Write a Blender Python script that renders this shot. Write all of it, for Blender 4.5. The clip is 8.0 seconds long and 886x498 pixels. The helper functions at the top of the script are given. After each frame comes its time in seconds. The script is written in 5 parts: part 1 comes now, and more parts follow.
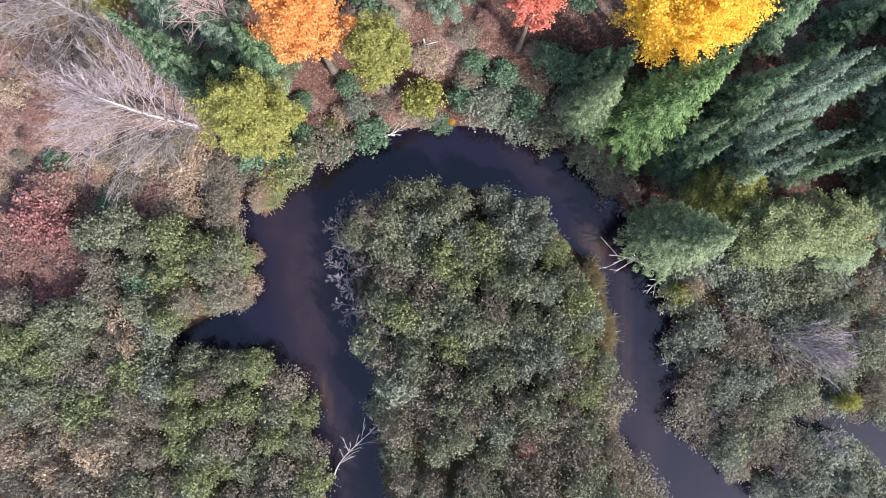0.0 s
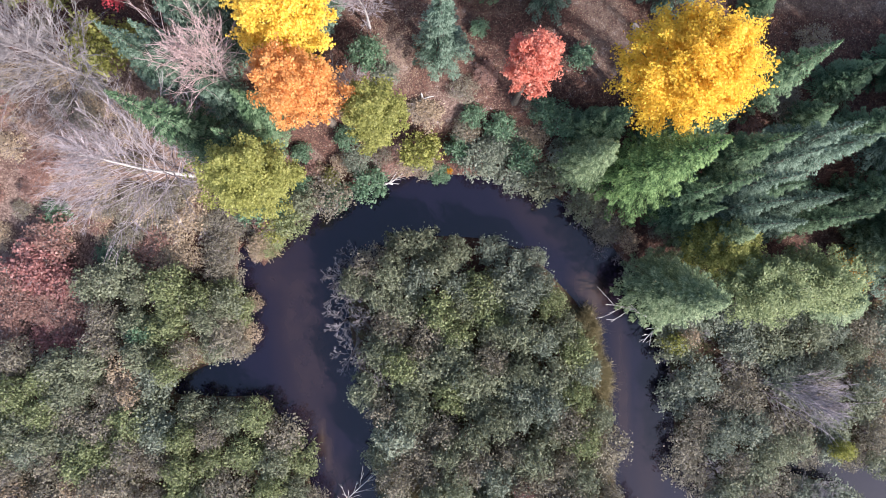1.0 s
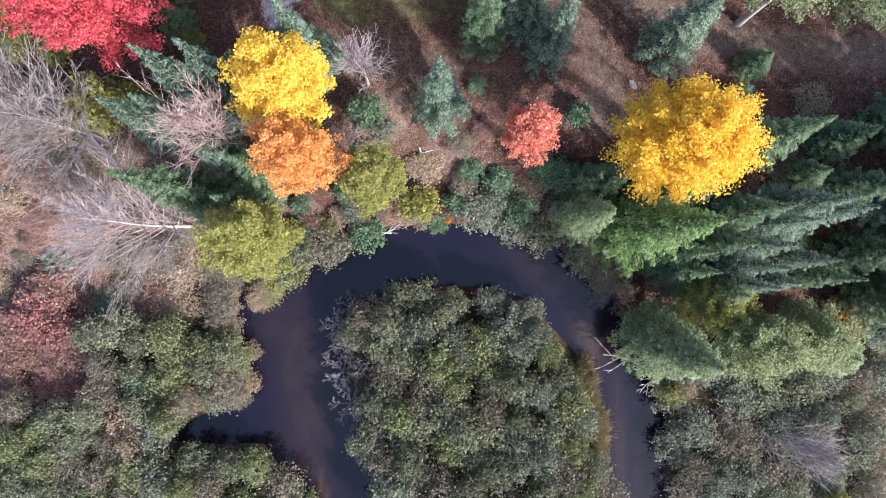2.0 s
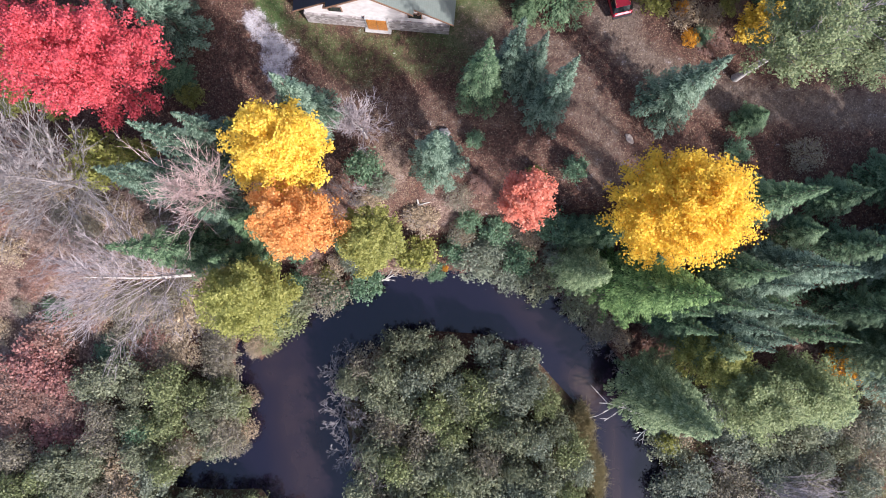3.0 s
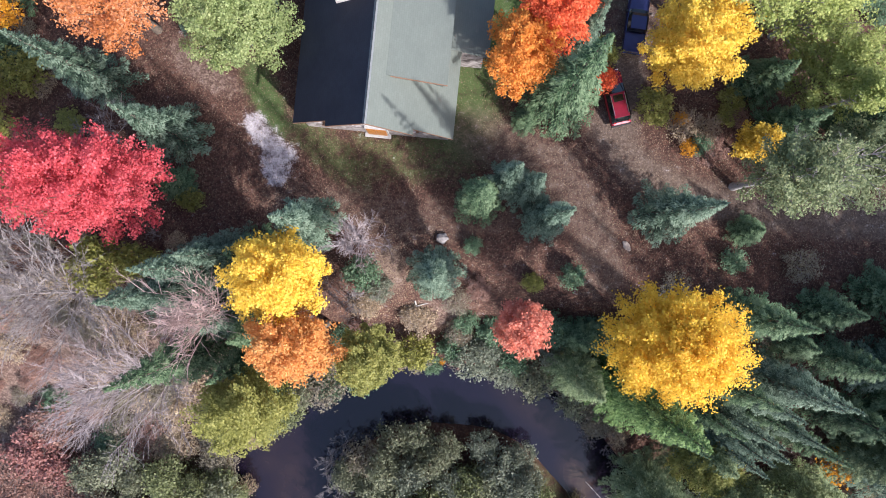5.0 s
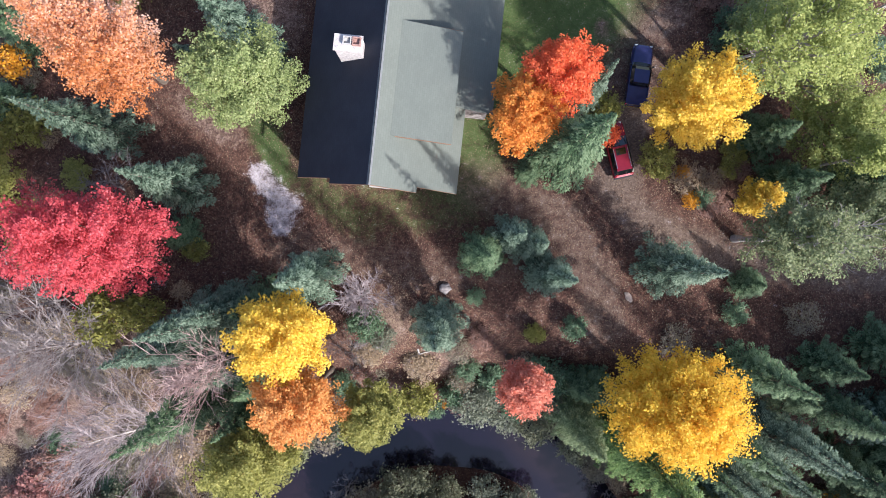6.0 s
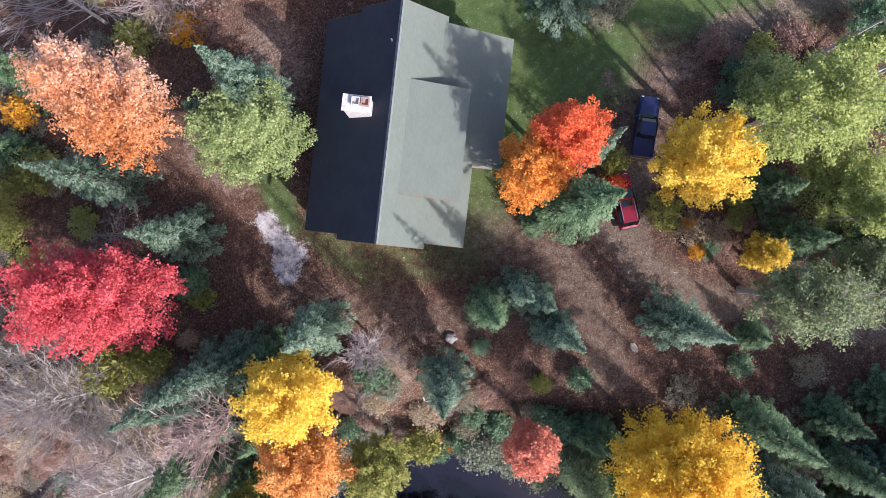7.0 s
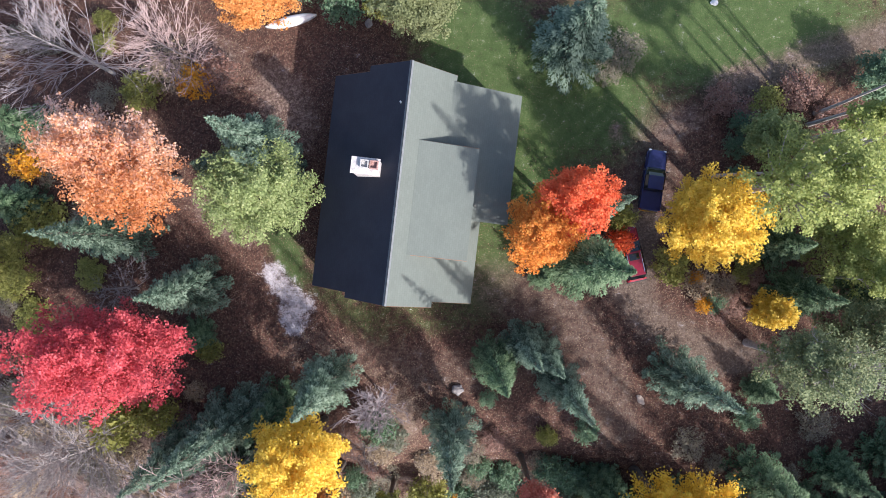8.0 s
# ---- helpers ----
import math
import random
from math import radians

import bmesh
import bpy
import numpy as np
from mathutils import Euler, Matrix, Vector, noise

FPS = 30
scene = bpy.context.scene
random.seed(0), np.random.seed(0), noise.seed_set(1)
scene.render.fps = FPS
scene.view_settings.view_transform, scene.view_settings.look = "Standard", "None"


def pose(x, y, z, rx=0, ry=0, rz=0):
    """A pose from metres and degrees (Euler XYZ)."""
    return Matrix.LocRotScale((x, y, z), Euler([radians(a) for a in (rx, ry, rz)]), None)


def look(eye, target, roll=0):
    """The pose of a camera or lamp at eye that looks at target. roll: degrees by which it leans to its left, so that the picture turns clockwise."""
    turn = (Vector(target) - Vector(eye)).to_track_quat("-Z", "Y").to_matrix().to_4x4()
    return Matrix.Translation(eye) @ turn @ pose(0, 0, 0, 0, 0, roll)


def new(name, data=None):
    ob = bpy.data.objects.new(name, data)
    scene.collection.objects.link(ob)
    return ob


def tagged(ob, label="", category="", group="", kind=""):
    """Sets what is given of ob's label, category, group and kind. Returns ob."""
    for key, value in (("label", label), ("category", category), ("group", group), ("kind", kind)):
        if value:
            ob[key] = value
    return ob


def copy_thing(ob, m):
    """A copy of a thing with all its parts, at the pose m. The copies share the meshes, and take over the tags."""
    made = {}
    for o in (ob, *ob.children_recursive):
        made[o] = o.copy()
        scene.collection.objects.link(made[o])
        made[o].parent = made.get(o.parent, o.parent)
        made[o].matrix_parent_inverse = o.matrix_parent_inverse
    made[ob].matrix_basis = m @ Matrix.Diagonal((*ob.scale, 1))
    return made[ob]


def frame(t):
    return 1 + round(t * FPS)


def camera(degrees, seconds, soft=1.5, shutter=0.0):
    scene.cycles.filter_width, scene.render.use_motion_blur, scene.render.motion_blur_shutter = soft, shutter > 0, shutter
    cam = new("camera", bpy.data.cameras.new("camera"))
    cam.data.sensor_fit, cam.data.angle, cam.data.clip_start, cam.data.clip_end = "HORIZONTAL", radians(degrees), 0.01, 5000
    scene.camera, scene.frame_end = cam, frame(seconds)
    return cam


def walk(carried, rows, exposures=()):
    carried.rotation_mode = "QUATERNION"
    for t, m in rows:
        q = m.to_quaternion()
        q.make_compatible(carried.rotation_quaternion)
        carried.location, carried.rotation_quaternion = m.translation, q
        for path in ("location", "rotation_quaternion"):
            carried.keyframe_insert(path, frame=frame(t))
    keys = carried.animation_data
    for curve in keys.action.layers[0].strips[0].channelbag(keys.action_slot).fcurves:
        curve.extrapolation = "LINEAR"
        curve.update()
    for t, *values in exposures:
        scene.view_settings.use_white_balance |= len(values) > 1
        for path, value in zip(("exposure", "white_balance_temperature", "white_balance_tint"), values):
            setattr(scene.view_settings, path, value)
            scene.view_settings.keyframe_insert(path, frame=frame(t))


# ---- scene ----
cam = camera(63.8, 8.0, soft=0.9)
METRES, EYE, TILT, LEAN, TURN = 36.0, 59.0, -90.0, 0.0, 0.0
ROWS = [
    (0.0, 0.0, 0.0, 0.0, 0.0, 0.0, 0.0),
    (0.5, 0.0019, -0.0063, 0.0615, -0.01, 0.04, 0.01),
    (1.0, 0.0049, -0.0119, 0.1248, -0.03, 0.03, -0.01),
    (1.5, 0.0073, -0.016, 0.1907, -0.02, -0.0, -0.05),
    (3.0, 0.0132, -0.0312, 0.3792, -0.1, -0.01, -0.21),
    (3.5, 0.016, -0.0316, 0.4419, -0.09, -0.07, -0.49),
    (4.0, 0.0195, -0.0331, 0.504, -0.03, -0.08, -0.69),
    (4.5, 0.0218, -0.0357, 0.567, 0.01, -0.11, -0.83),
    (6.0, 0.0167, -0.0518, 0.7526, 0.22, -0.3, -1.23),
    (6.5, 0.0095, -0.0534, 0.8116, 0.27, -0.33, -1.36),
    (7.0, 0.0005, -0.0544, 0.8707, 0.27, -0.32, -1.48),
    (7.5, -0.0084, -0.0545, 0.9321, 0.28, -0.35, -1.57),
    (8.0, -0.0182, -0.0547, 0.9947, 0.31, -0.37, -1.67),
]
walk(cam, [(t, pose(0, 0, EYE, TILT, LEAN, TURN) @ pose(METRES * x, METRES * y, METRES * z, 90 + pitch, roll, yaw)) for t, x, y, z, yaw, pitch, roll in ROWS],
     [(0.0, 1.0, 5980, 12), (8.0, 0.86, 6120, 11)])

# ---- light: hazy autumn sun and sky ----
SUN_AZ, SUN_EL = -44.0, 37.0      # degrees from +x, and above the horizon
world = bpy.data.worlds.new("sky")
scene.world = world
world.use_nodes = True
sky = world.node_tree.nodes.new("ShaderNodeTexSky")
sky.sky_type = "NISHITA"
sky.sun_disc = False
sky.sun_elevation = radians(SUN_EL)
sky.sun_rotation = radians(90 - SUN_AZ)
sky.dust_density = 2.5
world.node_tree.links.new(sky.outputs[0], world.node_tree.nodes["Background"].inputs[0])
world.node_tree.nodes["Background"].inputs[1].default_value = 0.15
sun_data = bpy.data.lights.new("sun", "SUN")
sun_data.energy, sun_data.angle, sun_data.color = 4.0, radians(1.2), (1.0, 0.95, 0.89)
sun = new("sun", sun_data)
sun_way = Vector((math.cos(radians(SUN_EL)) * math.cos(radians(SUN_AZ)), math.cos(radians(SUN_EL)) * math.sin(radians(SUN_AZ)), math.sin(radians(SUN_EL))))
sun.matrix_world = look(tuple(sun_way * 120), (0, 0, 0))



# ---- materials ----
def material(name, rough=0.7, metal=0.0, spec=0.4):
    m = bpy.data.materials.new(name)
    m.use_nodes = True
    b = m.node_tree.nodes["Principled BSDF"]
    b.inputs["Roughness"].default_value = rough
    b.inputs["Metallic"].default_value = metal
    b.inputs["Specular IOR Level"].default_value = spec
    return m, m.node_tree.nodes, m.node_tree.links, b


def ramp(nodes, stops, mode="LINEAR"):
    r = nodes.new("ShaderNodeValToRGB")
    r.color_ramp.interpolation = mode
    while len(r.color_ramp.elements) < len(stops):
        r.color_ramp.elements.new(0.5)
    for e, (p, c) in zip(r.color_ramp.elements, stops):
        e.position, e.color = p, (*c, 1)
    return r


def noise_tex(nodes, links, scale, detail=4.0, rough=0.55, coords="Object"):
    tc = nodes.new("ShaderNodeTexCoord")
    n = nodes.new("ShaderNodeTexNoise")
    n.inputs["Scale"].default_value, n.inputs["Detail"].default_value, n.inputs["Roughness"].default_value = scale, detail, rough
    links.new(tc.outputs[coords], n.inputs["Vector"])
    return n


def bump(nodes, links, b, height, strength=0.3, distance=0.02):
    bp = nodes.new("ShaderNodeBump")
    bp.inputs["Strength"].default_value, bp.inputs["Distance"].default_value = strength, distance
    links.new(height, bp.inputs["Height"])
    links.new(bp.outputs[0], b.inputs["Normal"])


def mix(nodes, links, fac, a, c, kind="MIX"):
    m = nodes.new("ShaderNodeMix")
    m.data_type, m.blend_type = "RGBA", kind
    for sock, v in ((m.inputs[0], fac), (m.inputs[6], a), (m.inputs[7], c)):
        if isinstance(v, bpy.types.NodeSocket):
            links.new(v, sock)
        elif isinstance(v, (int, float)):
            sock.default_value = v
        else:
            sock.default_value = (*v, 1)
    return m.outputs[2]


def math_node(nodes, links, op, a, c):
    m = nodes.new("ShaderNodeMath")
    m.operation = op
    for sock, v in ((m.inputs[0], a), (m.inputs[1], c)):
        if isinstance(v, bpy.types.NodeSocket):
            links.new(v, sock)
        else:
            sock.default_value = v
    return m.outputs[0]


def leaf_material(name, cols, glow=0.35, rough=0.55, tree_tint=0.14, tips=0.0, side=0.0):
    """Leaves: each leaf takes its own colour of the range, each tree a tint, and some light passes through."""
    m, n, l, b = material(name, rough, 0, 0.3)
    geo = n.new("ShaderNodeNewGeometry")
    info = n.new("ShaderNodeObjectInfo")
    r = ramp(n, [(i / (len(cols) - 1), c) for i, c in enumerate(cols)])
    big = noise_tex(n, l, 0.55, 3.5, 0.7)
    f = math_node(n, l, "ADD", math_node(n, l, "MULTIPLY", geo.outputs["Random Per Island"], 0.62), math_node(n, l, "MULTIPLY", math_node(n, l, "SUBTRACT", big.outputs[0], 0.28), 0.85))
    # paler new growth at bough ends; inner needles darkened for the crown's own shade
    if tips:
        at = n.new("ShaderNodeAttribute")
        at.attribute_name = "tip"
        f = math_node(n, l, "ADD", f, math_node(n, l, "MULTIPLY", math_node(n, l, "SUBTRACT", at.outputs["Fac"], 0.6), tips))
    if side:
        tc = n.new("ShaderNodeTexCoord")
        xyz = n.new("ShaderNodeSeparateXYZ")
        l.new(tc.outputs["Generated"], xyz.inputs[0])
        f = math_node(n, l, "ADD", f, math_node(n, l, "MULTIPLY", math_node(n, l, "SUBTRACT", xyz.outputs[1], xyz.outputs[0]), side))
    l.new(f, r.inputs[0])
    hsv = n.new("ShaderNodeHueSaturation")
    l.new(r.outputs[0], hsv.inputs["Color"])
    val = math_node(n, l, "ADD", math_node(n, l, "MULTIPLY", info.outputs["Random"], tree_tint * 1.6), 1 - tree_tint * 0.8)
    l.new(val, hsv.inputs["Value"])
    l.new(hsv.outputs[0], b.inputs["Base Color"])
    tr = n.new("ShaderNodeBsdfTranslucent")
    l.new(hsv.outputs[0], tr.inputs[0])
    ms = n.new("ShaderNodeMixShader")
    ms.inputs[0].default_value = glow
    l.new(b.outputs[0], ms.inputs[1])
    l.new(tr.outputs[0], ms.inputs[2])
    l.new(ms.outputs[0], n["Material Output"].inputs[0])
    return m


def bark_material(name, dark, light, scale=6.0):
    m, n, l, b = material(name, 0.85)
    t = noise_tex(n, l, scale, 6)
    r = ramp(n, [(0.3, dark), (0.7, light)])
    l.new(t.outputs[0], r.inputs[0])
    l.new(r.outputs[0], b.inputs["Base Color"])
    bump(n, l, b, t.outputs[0], 0.5, 0.03)
    return m


def plain(name, col, rough=0.5, metal=0.0, vary=0.15, scale=3.0, spec=0.5, relief=0.0):
    m, n, l, b = material(name, rough, metal, spec)
    t = noise_tex(n, l, scale, 5)
    lo, hi = tuple(c * (1 - vary) for c in col), tuple(min(1, c * (1 + vary)) for c in col)
    r = ramp(n, [(0.3, lo), (0.7, hi)])
    l.new(t.outputs[0], r.inputs[0])
    l.new(r.outputs[0], b.inputs["Base Color"])
    if relief:
        bump(n, l, b, t.outputs[0], relief, 0.02)
    return m


M_YELLOW = leaf_material("yellow_leaves", [(0.52, 0.28, 0.03), (0.76, 0.48, 0.04), (0.88, 0.61, 0.075), (0.86, 0.48, 0.07)], 0.48)
M_LEMON = leaf_material("lemon_leaves", [(0.48, 0.28, 0.028), (0.7, 0.46, 0.045), (0.82, 0.6, 0.1), (0.8, 0.54, 0.1)], 0.4)
M_ORANGE = leaf_material("orange_leaves", [(0.46, 0.16, 0.045), (0.68, 0.28, 0.075), (0.78, 0.4, 0.13), (0.78, 0.5, 0.22)], 0.4)
M_TANGERINE = leaf_material("tangerine_leaves", [(0.54, 0.16, 0.03), (0.75, 0.255, 0.042), (0.85, 0.35, 0.068), (0.83, 0.44, 0.11)], 0.4)
M_FLAME = leaf_material("flame_leaves", [(0.54, 0.07, 0.03), (0.7, 0.12, 0.045), (0.8, 0.2, 0.075), (0.74, 0.12, 0.08)], 0.4)
M_CORAL = leaf_material("coral_leaves", [(0.46, 0.1, 0.07), (0.68, 0.2, 0.13), (0.78, 0.29, 0.2), (0.78, 0.4, 0.28)], 0.4)
M_RED = leaf_material("crimson_leaves", [(0.28, 0.03, 0.038), (0.5, 0.062, 0.074), (0.63, 0.1, 0.118), (0.7, 0.18, 0.185)], 0.35)
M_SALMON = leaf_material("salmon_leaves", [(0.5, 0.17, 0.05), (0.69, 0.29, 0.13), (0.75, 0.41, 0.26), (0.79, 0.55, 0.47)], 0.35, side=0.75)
M_OLIVE = leaf_material("olive_leaves", [(0.14, 0.143, 0.038), (0.25, 0.25, 0.065), (0.365, 0.355, 0.1), (0.46, 0.42, 0.14)], 0.4)
M_LIME = leaf_material("pale_green_leaves", [(0.108, 0.15, 0.05), (0.2, 0.25, 0.088), (0.3, 0.345, 0.142), (0.41, 0.43, 0.21)], 0.35)
M_ASPEN = leaf_material("aspen_leaves", [(0.13, 0.17, 0.042), (0.245, 0.295, 0.078), (0.365, 0.405, 0.125), (0.48, 0.48, 0.165)], 0.35)
M_GREYASPEN = leaf_material("grey_aspen_leaves", [(0.075, 0.1, 0.045), (0.14, 0.172, 0.08), (0.215, 0.248, 0.122), (0.33, 0.325, 0.17)], 0.3)
M_AMBER = leaf_material("amber_leaves", [(0.4, 0.14, 0.015), (0.62, 0.28, 0.02), (0.75, 0.4, 0.04), (0.6, 0.18, 0.03)], 0.4)
M_ALDER = leaf_material("alder_leaves", [(0.135, 0.145, 0.09), (0.19, 0.2, 0.124), (0.255, 0.265, 0.172), (0.325, 0.33, 0.235)], 0.35)
M_WILLOW = leaf_material("willow_leaves", [(0.125, 0.142, 0.062), (0.185, 0.207, 0.092), (0.255, 0.275, 0.132), (0.325, 0.34, 0.18)], 0.35)
M_SAGE = leaf_material("grey_green_leaves", [(0.135, 0.152, 0.108), (0.188, 0.208, 0.15), (0.25, 0.268, 0.2), (0.315, 0.33, 0.265)], 0.35)
M_DUSTY = leaf_material("dusty_brown_leaves", [(0.15, 0.128, 0.09), (0.215, 0.188, 0.132), (0.285, 0.25, 0.182), (0.355, 0.315, 0.235)], 0.35)
M_RUSSET = leaf_material("russet_leaves", [(0.125, 0.063, 0.048), (0.225, 0.118, 0.092), (0.32, 0.182, 0.145), (0.39, 0.265, 0.205)], 0.25)
M_TAN = leaf_material("tan_leaves", [(0.2, 0.14, 0.085), (0.34, 0.25, 0.16), (0.46, 0.35, 0.24), (0.52, 0.42, 0.28)], 0.25)
M_ROSE = leaf_material("dull_red_leaves", [(0.18, 0.065, 0.058), (0.28, 0.115, 0.1), (0.37, 0.18, 0.16), (0.43, 0.26, 0.23)], 0.25)
M_TAMARACK = leaf_material("soft_yellow_green_needles", [(0.09, 0.115, 0.045), (0.17, 0.205, 0.085), (0.25, 0.285, 0.125), (0.34, 0.365, 0.185)], 0.25)
M_BUSH = leaf_material("green_bush_leaves", [(0.05, 0.095, 0.055), (0.1, 0.17, 0.095), (0.165, 0.245, 0.145), (0.25, 0.33, 0.21)], 0.3)
# needle ramps run from painted inner shade to pale new growth at bough ends
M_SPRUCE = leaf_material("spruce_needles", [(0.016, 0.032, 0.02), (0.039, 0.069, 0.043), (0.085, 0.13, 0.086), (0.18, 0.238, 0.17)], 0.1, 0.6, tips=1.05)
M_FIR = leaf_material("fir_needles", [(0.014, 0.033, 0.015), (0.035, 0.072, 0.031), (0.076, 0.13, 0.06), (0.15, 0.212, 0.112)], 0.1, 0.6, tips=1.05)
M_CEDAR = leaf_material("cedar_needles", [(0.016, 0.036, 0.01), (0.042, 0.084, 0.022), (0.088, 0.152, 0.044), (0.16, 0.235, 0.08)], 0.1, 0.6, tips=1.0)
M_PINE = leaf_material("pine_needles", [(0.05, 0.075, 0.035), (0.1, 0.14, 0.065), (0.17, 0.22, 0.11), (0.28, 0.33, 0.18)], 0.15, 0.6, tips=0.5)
M_LITTER = leaf_material("fallen_leaves", [(0.1, 0.06, 0.045), (0.19, 0.125, 0.088), (0.29, 0.21, 0.145), (0.39, 0.31, 0.22)], 0.0, 0.7)
M_REED = leaf_material("dry_grass_blades", [(0.14, 0.115, 0.062), (0.26, 0.215, 0.118), (0.38, 0.32, 0.185), (0.49, 0.43, 0.265)], 0.2, 0.7)
M_BARK = bark_material("grey_brown_bark", (0.06, 0.045, 0.035), (0.19, 0.15, 0.12))
M_TWIG = bark_material("grey_twigs", (0.17, 0.143, 0.14), (0.36, 0.315, 0.31))
M_PALEBARK = bark_material("pale_bark", (0.26, 0.23, 0.22), (0.52, 0.475, 0.455))
M_ROSETWIG = bark_material("rosy_twigs", (0.3, 0.2, 0.185), (0.56, 0.42, 0.4))
M_LILACTWIG = bark_material("pale_lilac_twigs", (0.22, 0.182, 0.19), (0.43, 0.365, 0.375))
M_DRIFT = bark_material("bleached_wood", (0.3, 0.27, 0.25), (0.6, 0.56, 0.53))


def ground_material():
    m, n, l, b = material("forest_floor", 0.95, 0, 0.15)
    at = n.new("ShaderNodeAttribute")
    at.attribute_name = "cover"
    sep = n.new("ShaderNodeSeparateColor")
    l.new(at.outputs["Color"], sep.inputs[0])
    fine, mid, big = noise_tex(n, l, 9, 6, 0.7), noise_tex(n, l, 1.3, 5, 0.6), noise_tex(n, l, 0.23, 4, 0.6)
    tc = n.new("ShaderNodeTexCoord")
    vor = n.new("ShaderNodeTexVoronoi")
    vor.inputs["Scale"].default_value = 7.0
    l.new(tc.outputs["Object"], vor.inputs["Vector"])
    vs = n.new("ShaderNodeSeparateColor")
    l.new(vor.outputs["Color"], vs.inputs[0])
    leafy = ramp(n, [(0.0, (0.036, 0.02, 0.017)), (0.45, (0.078, 0.043, 0.035)), (0.8, (0.135, 0.075, 0.056)), (1.0, (0.22, 0.13, 0.09))])
    l.new(math_node(n, l, "ADD", math_node(n, l, "MULTIPLY", vs.outputs[0], 0.55), math_node(n, l, "MULTIPLY", fine.outputs[0], 0.4)), leafy.inputs[0])
    tone = ramp(n, [(0.3, (0.72, 0.7, 0.74)), (0.7, (1.25, 1.15, 1.05))])
    l.new(mid.outputs[0], tone.inputs[0])
    litter = mix(n, l, 1.0, leafy.outputs[0], tone.outputs[0], "MULTIPLY")
    grass = ramp(n, [(0.25, (0.033, 0.056, 0.019)), (0.5, (0.066, 0.1, 0.034)), (0.75, (0.128, 0.15, 0.062))])
    l.new(math_node(n, l, "ADD", math_node(n, l, "MULTIPLY", fine.outputs[0], 0.5), math_node(n, l, "MULTIPLY", mid.outputs[0], 0.5)), grass.inputs[0])
    gravel = ramp(n, [(0.25, (0.072, 0.05, 0.042)), (0.5, (0.12, 0.086, 0.071)), (0.8, (0.195, 0.146, 0.117))])
    l.new(math_node(n, l, "ADD", math_node(n, l, "MULTIPLY", fine.outputs[0], 0.35), math_node(n, l, "ADD", math_node(n, l, "MULTIPLY", vs.outputs[2], 0.35), math_node(n, l, "MULTIPLY", mid.outputs[0], 0.35))), gravel.inputs[0])
    ash = ramp(n, [(0.4, (0.13, 0.105, 0.105)), (0.48, (0.33, 0.29, 0.305)), (0.6, (0.52, 0.47, 0.49))])
    l.new(math_node(n, l, "ADD", math_node(n, l, "MULTIPLY", fine.outputs[0], 0.4), math_node(n, l, "MULTIPLY", mid.outputs[0], 0.6)), ash.inputs[0])

    def edge(weight, wobble=0.6):
        s = math_node(n, l, "ADD", weight, math_node(n, l, "MULTIPLY", math_node(n, l, "SUBTRACT", mid.outputs[0], 0.5), wobble))
        s = math_node(n, l, "ADD", s, math_node(n, l, "MULTIPLY", math_node(n, l, "SUBTRACT", fine.outputs[0], 0.5), wobble))
        mr = n.new("ShaderNodeMapRange")
        mr.interpolation_type = "SMOOTHSTEP"
        mr.inputs[1].default_value, mr.inputs[2].default_value = 0.25, 0.75
        l.new(s, mr.inputs[0])
        return mr.outputs[0]

    c = mix(n, l, edge(sep.outputs[0], 0.9), litter, grass.outputs[0])
    straw = ramp(n, [(0.25, (0.06, 0.037, 0.031)), (0.5, (0.135, 0.088, 0.073)), (0.8, (0.28, 0.2, 0.165))])
    l.new(math_node(n, l, "ADD", math_node(n, l, "MULTIPLY", fine.outputs[0], 0.45), math_node(n, l, "ADD", math_node(n, l, "MULTIPLY", vs.outputs[1], 0.4), math_node(n, l, "MULTIPLY", mid.outputs[0], 0.2))), straw.inputs[0])
    c = mix(n, l, edge(at.outputs["Alpha"], 1.0), c, straw.outputs[0])
    c = mix(n, l, edge(sep.outputs[1], 0.8), c, gravel.outputs[0])
    # single fallen leaves lying everywhere
    fl = n.new("ShaderNodeTexVoronoi")
    fl.inputs["Scale"].default_value = 15.0
    l.new(tc.outputs["Object"], fl.inputs["Vector"])
    fs = n.new("ShaderNodeSeparateColor")
    l.new(fl.outputs["Color"], fs.inputs[0])
    near = math_node(n, l, "LESS_THAN", fl.outputs["Distance"], math_node(n, l, "MULTIPLY", fs.outputs[1], 0.5))
    some = math_node(n, l, "GREATER_THAN", math_node(n, l, "ADD", fs.outputs[2], math_node(n, l, "MULTIPLY", math_node(n, l, "SUBTRACT", mid.outputs[0], 0.5), 0.8)), 0.52)
    fleck = ramp(n, [(0.0, (0.12, 0.07, 0.05)), (0.4, (0.2, 0.145, 0.1)), (0.75, (0.27, 0.21, 0.145)), (1.0, (0.36, 0.295, 0.21))])
    l.new(fs.outputs[0], fleck.inputs[0])
    bare = math_node(n, l, "SUBTRACT", 0.85, math_node(n, l, "MULTIPLY", sep.outputs[0], 0.65))
    c = mix(n, l, math_node(n, l, "MULTIPLY", math_node(n, l, "MULTIPLY", near, some), bare), c, fleck.outputs[0])
    c = mix(n, l, edge(sep.outputs[2], 1.7), c, ash.outputs[0])
    l.new(c, b.inputs["Base Color"])
    bump(n, l, b, math_node(n, l, "ADD", vor.outputs["Distance"], fine.outputs[0]), 0.6, 0.05)
    return m


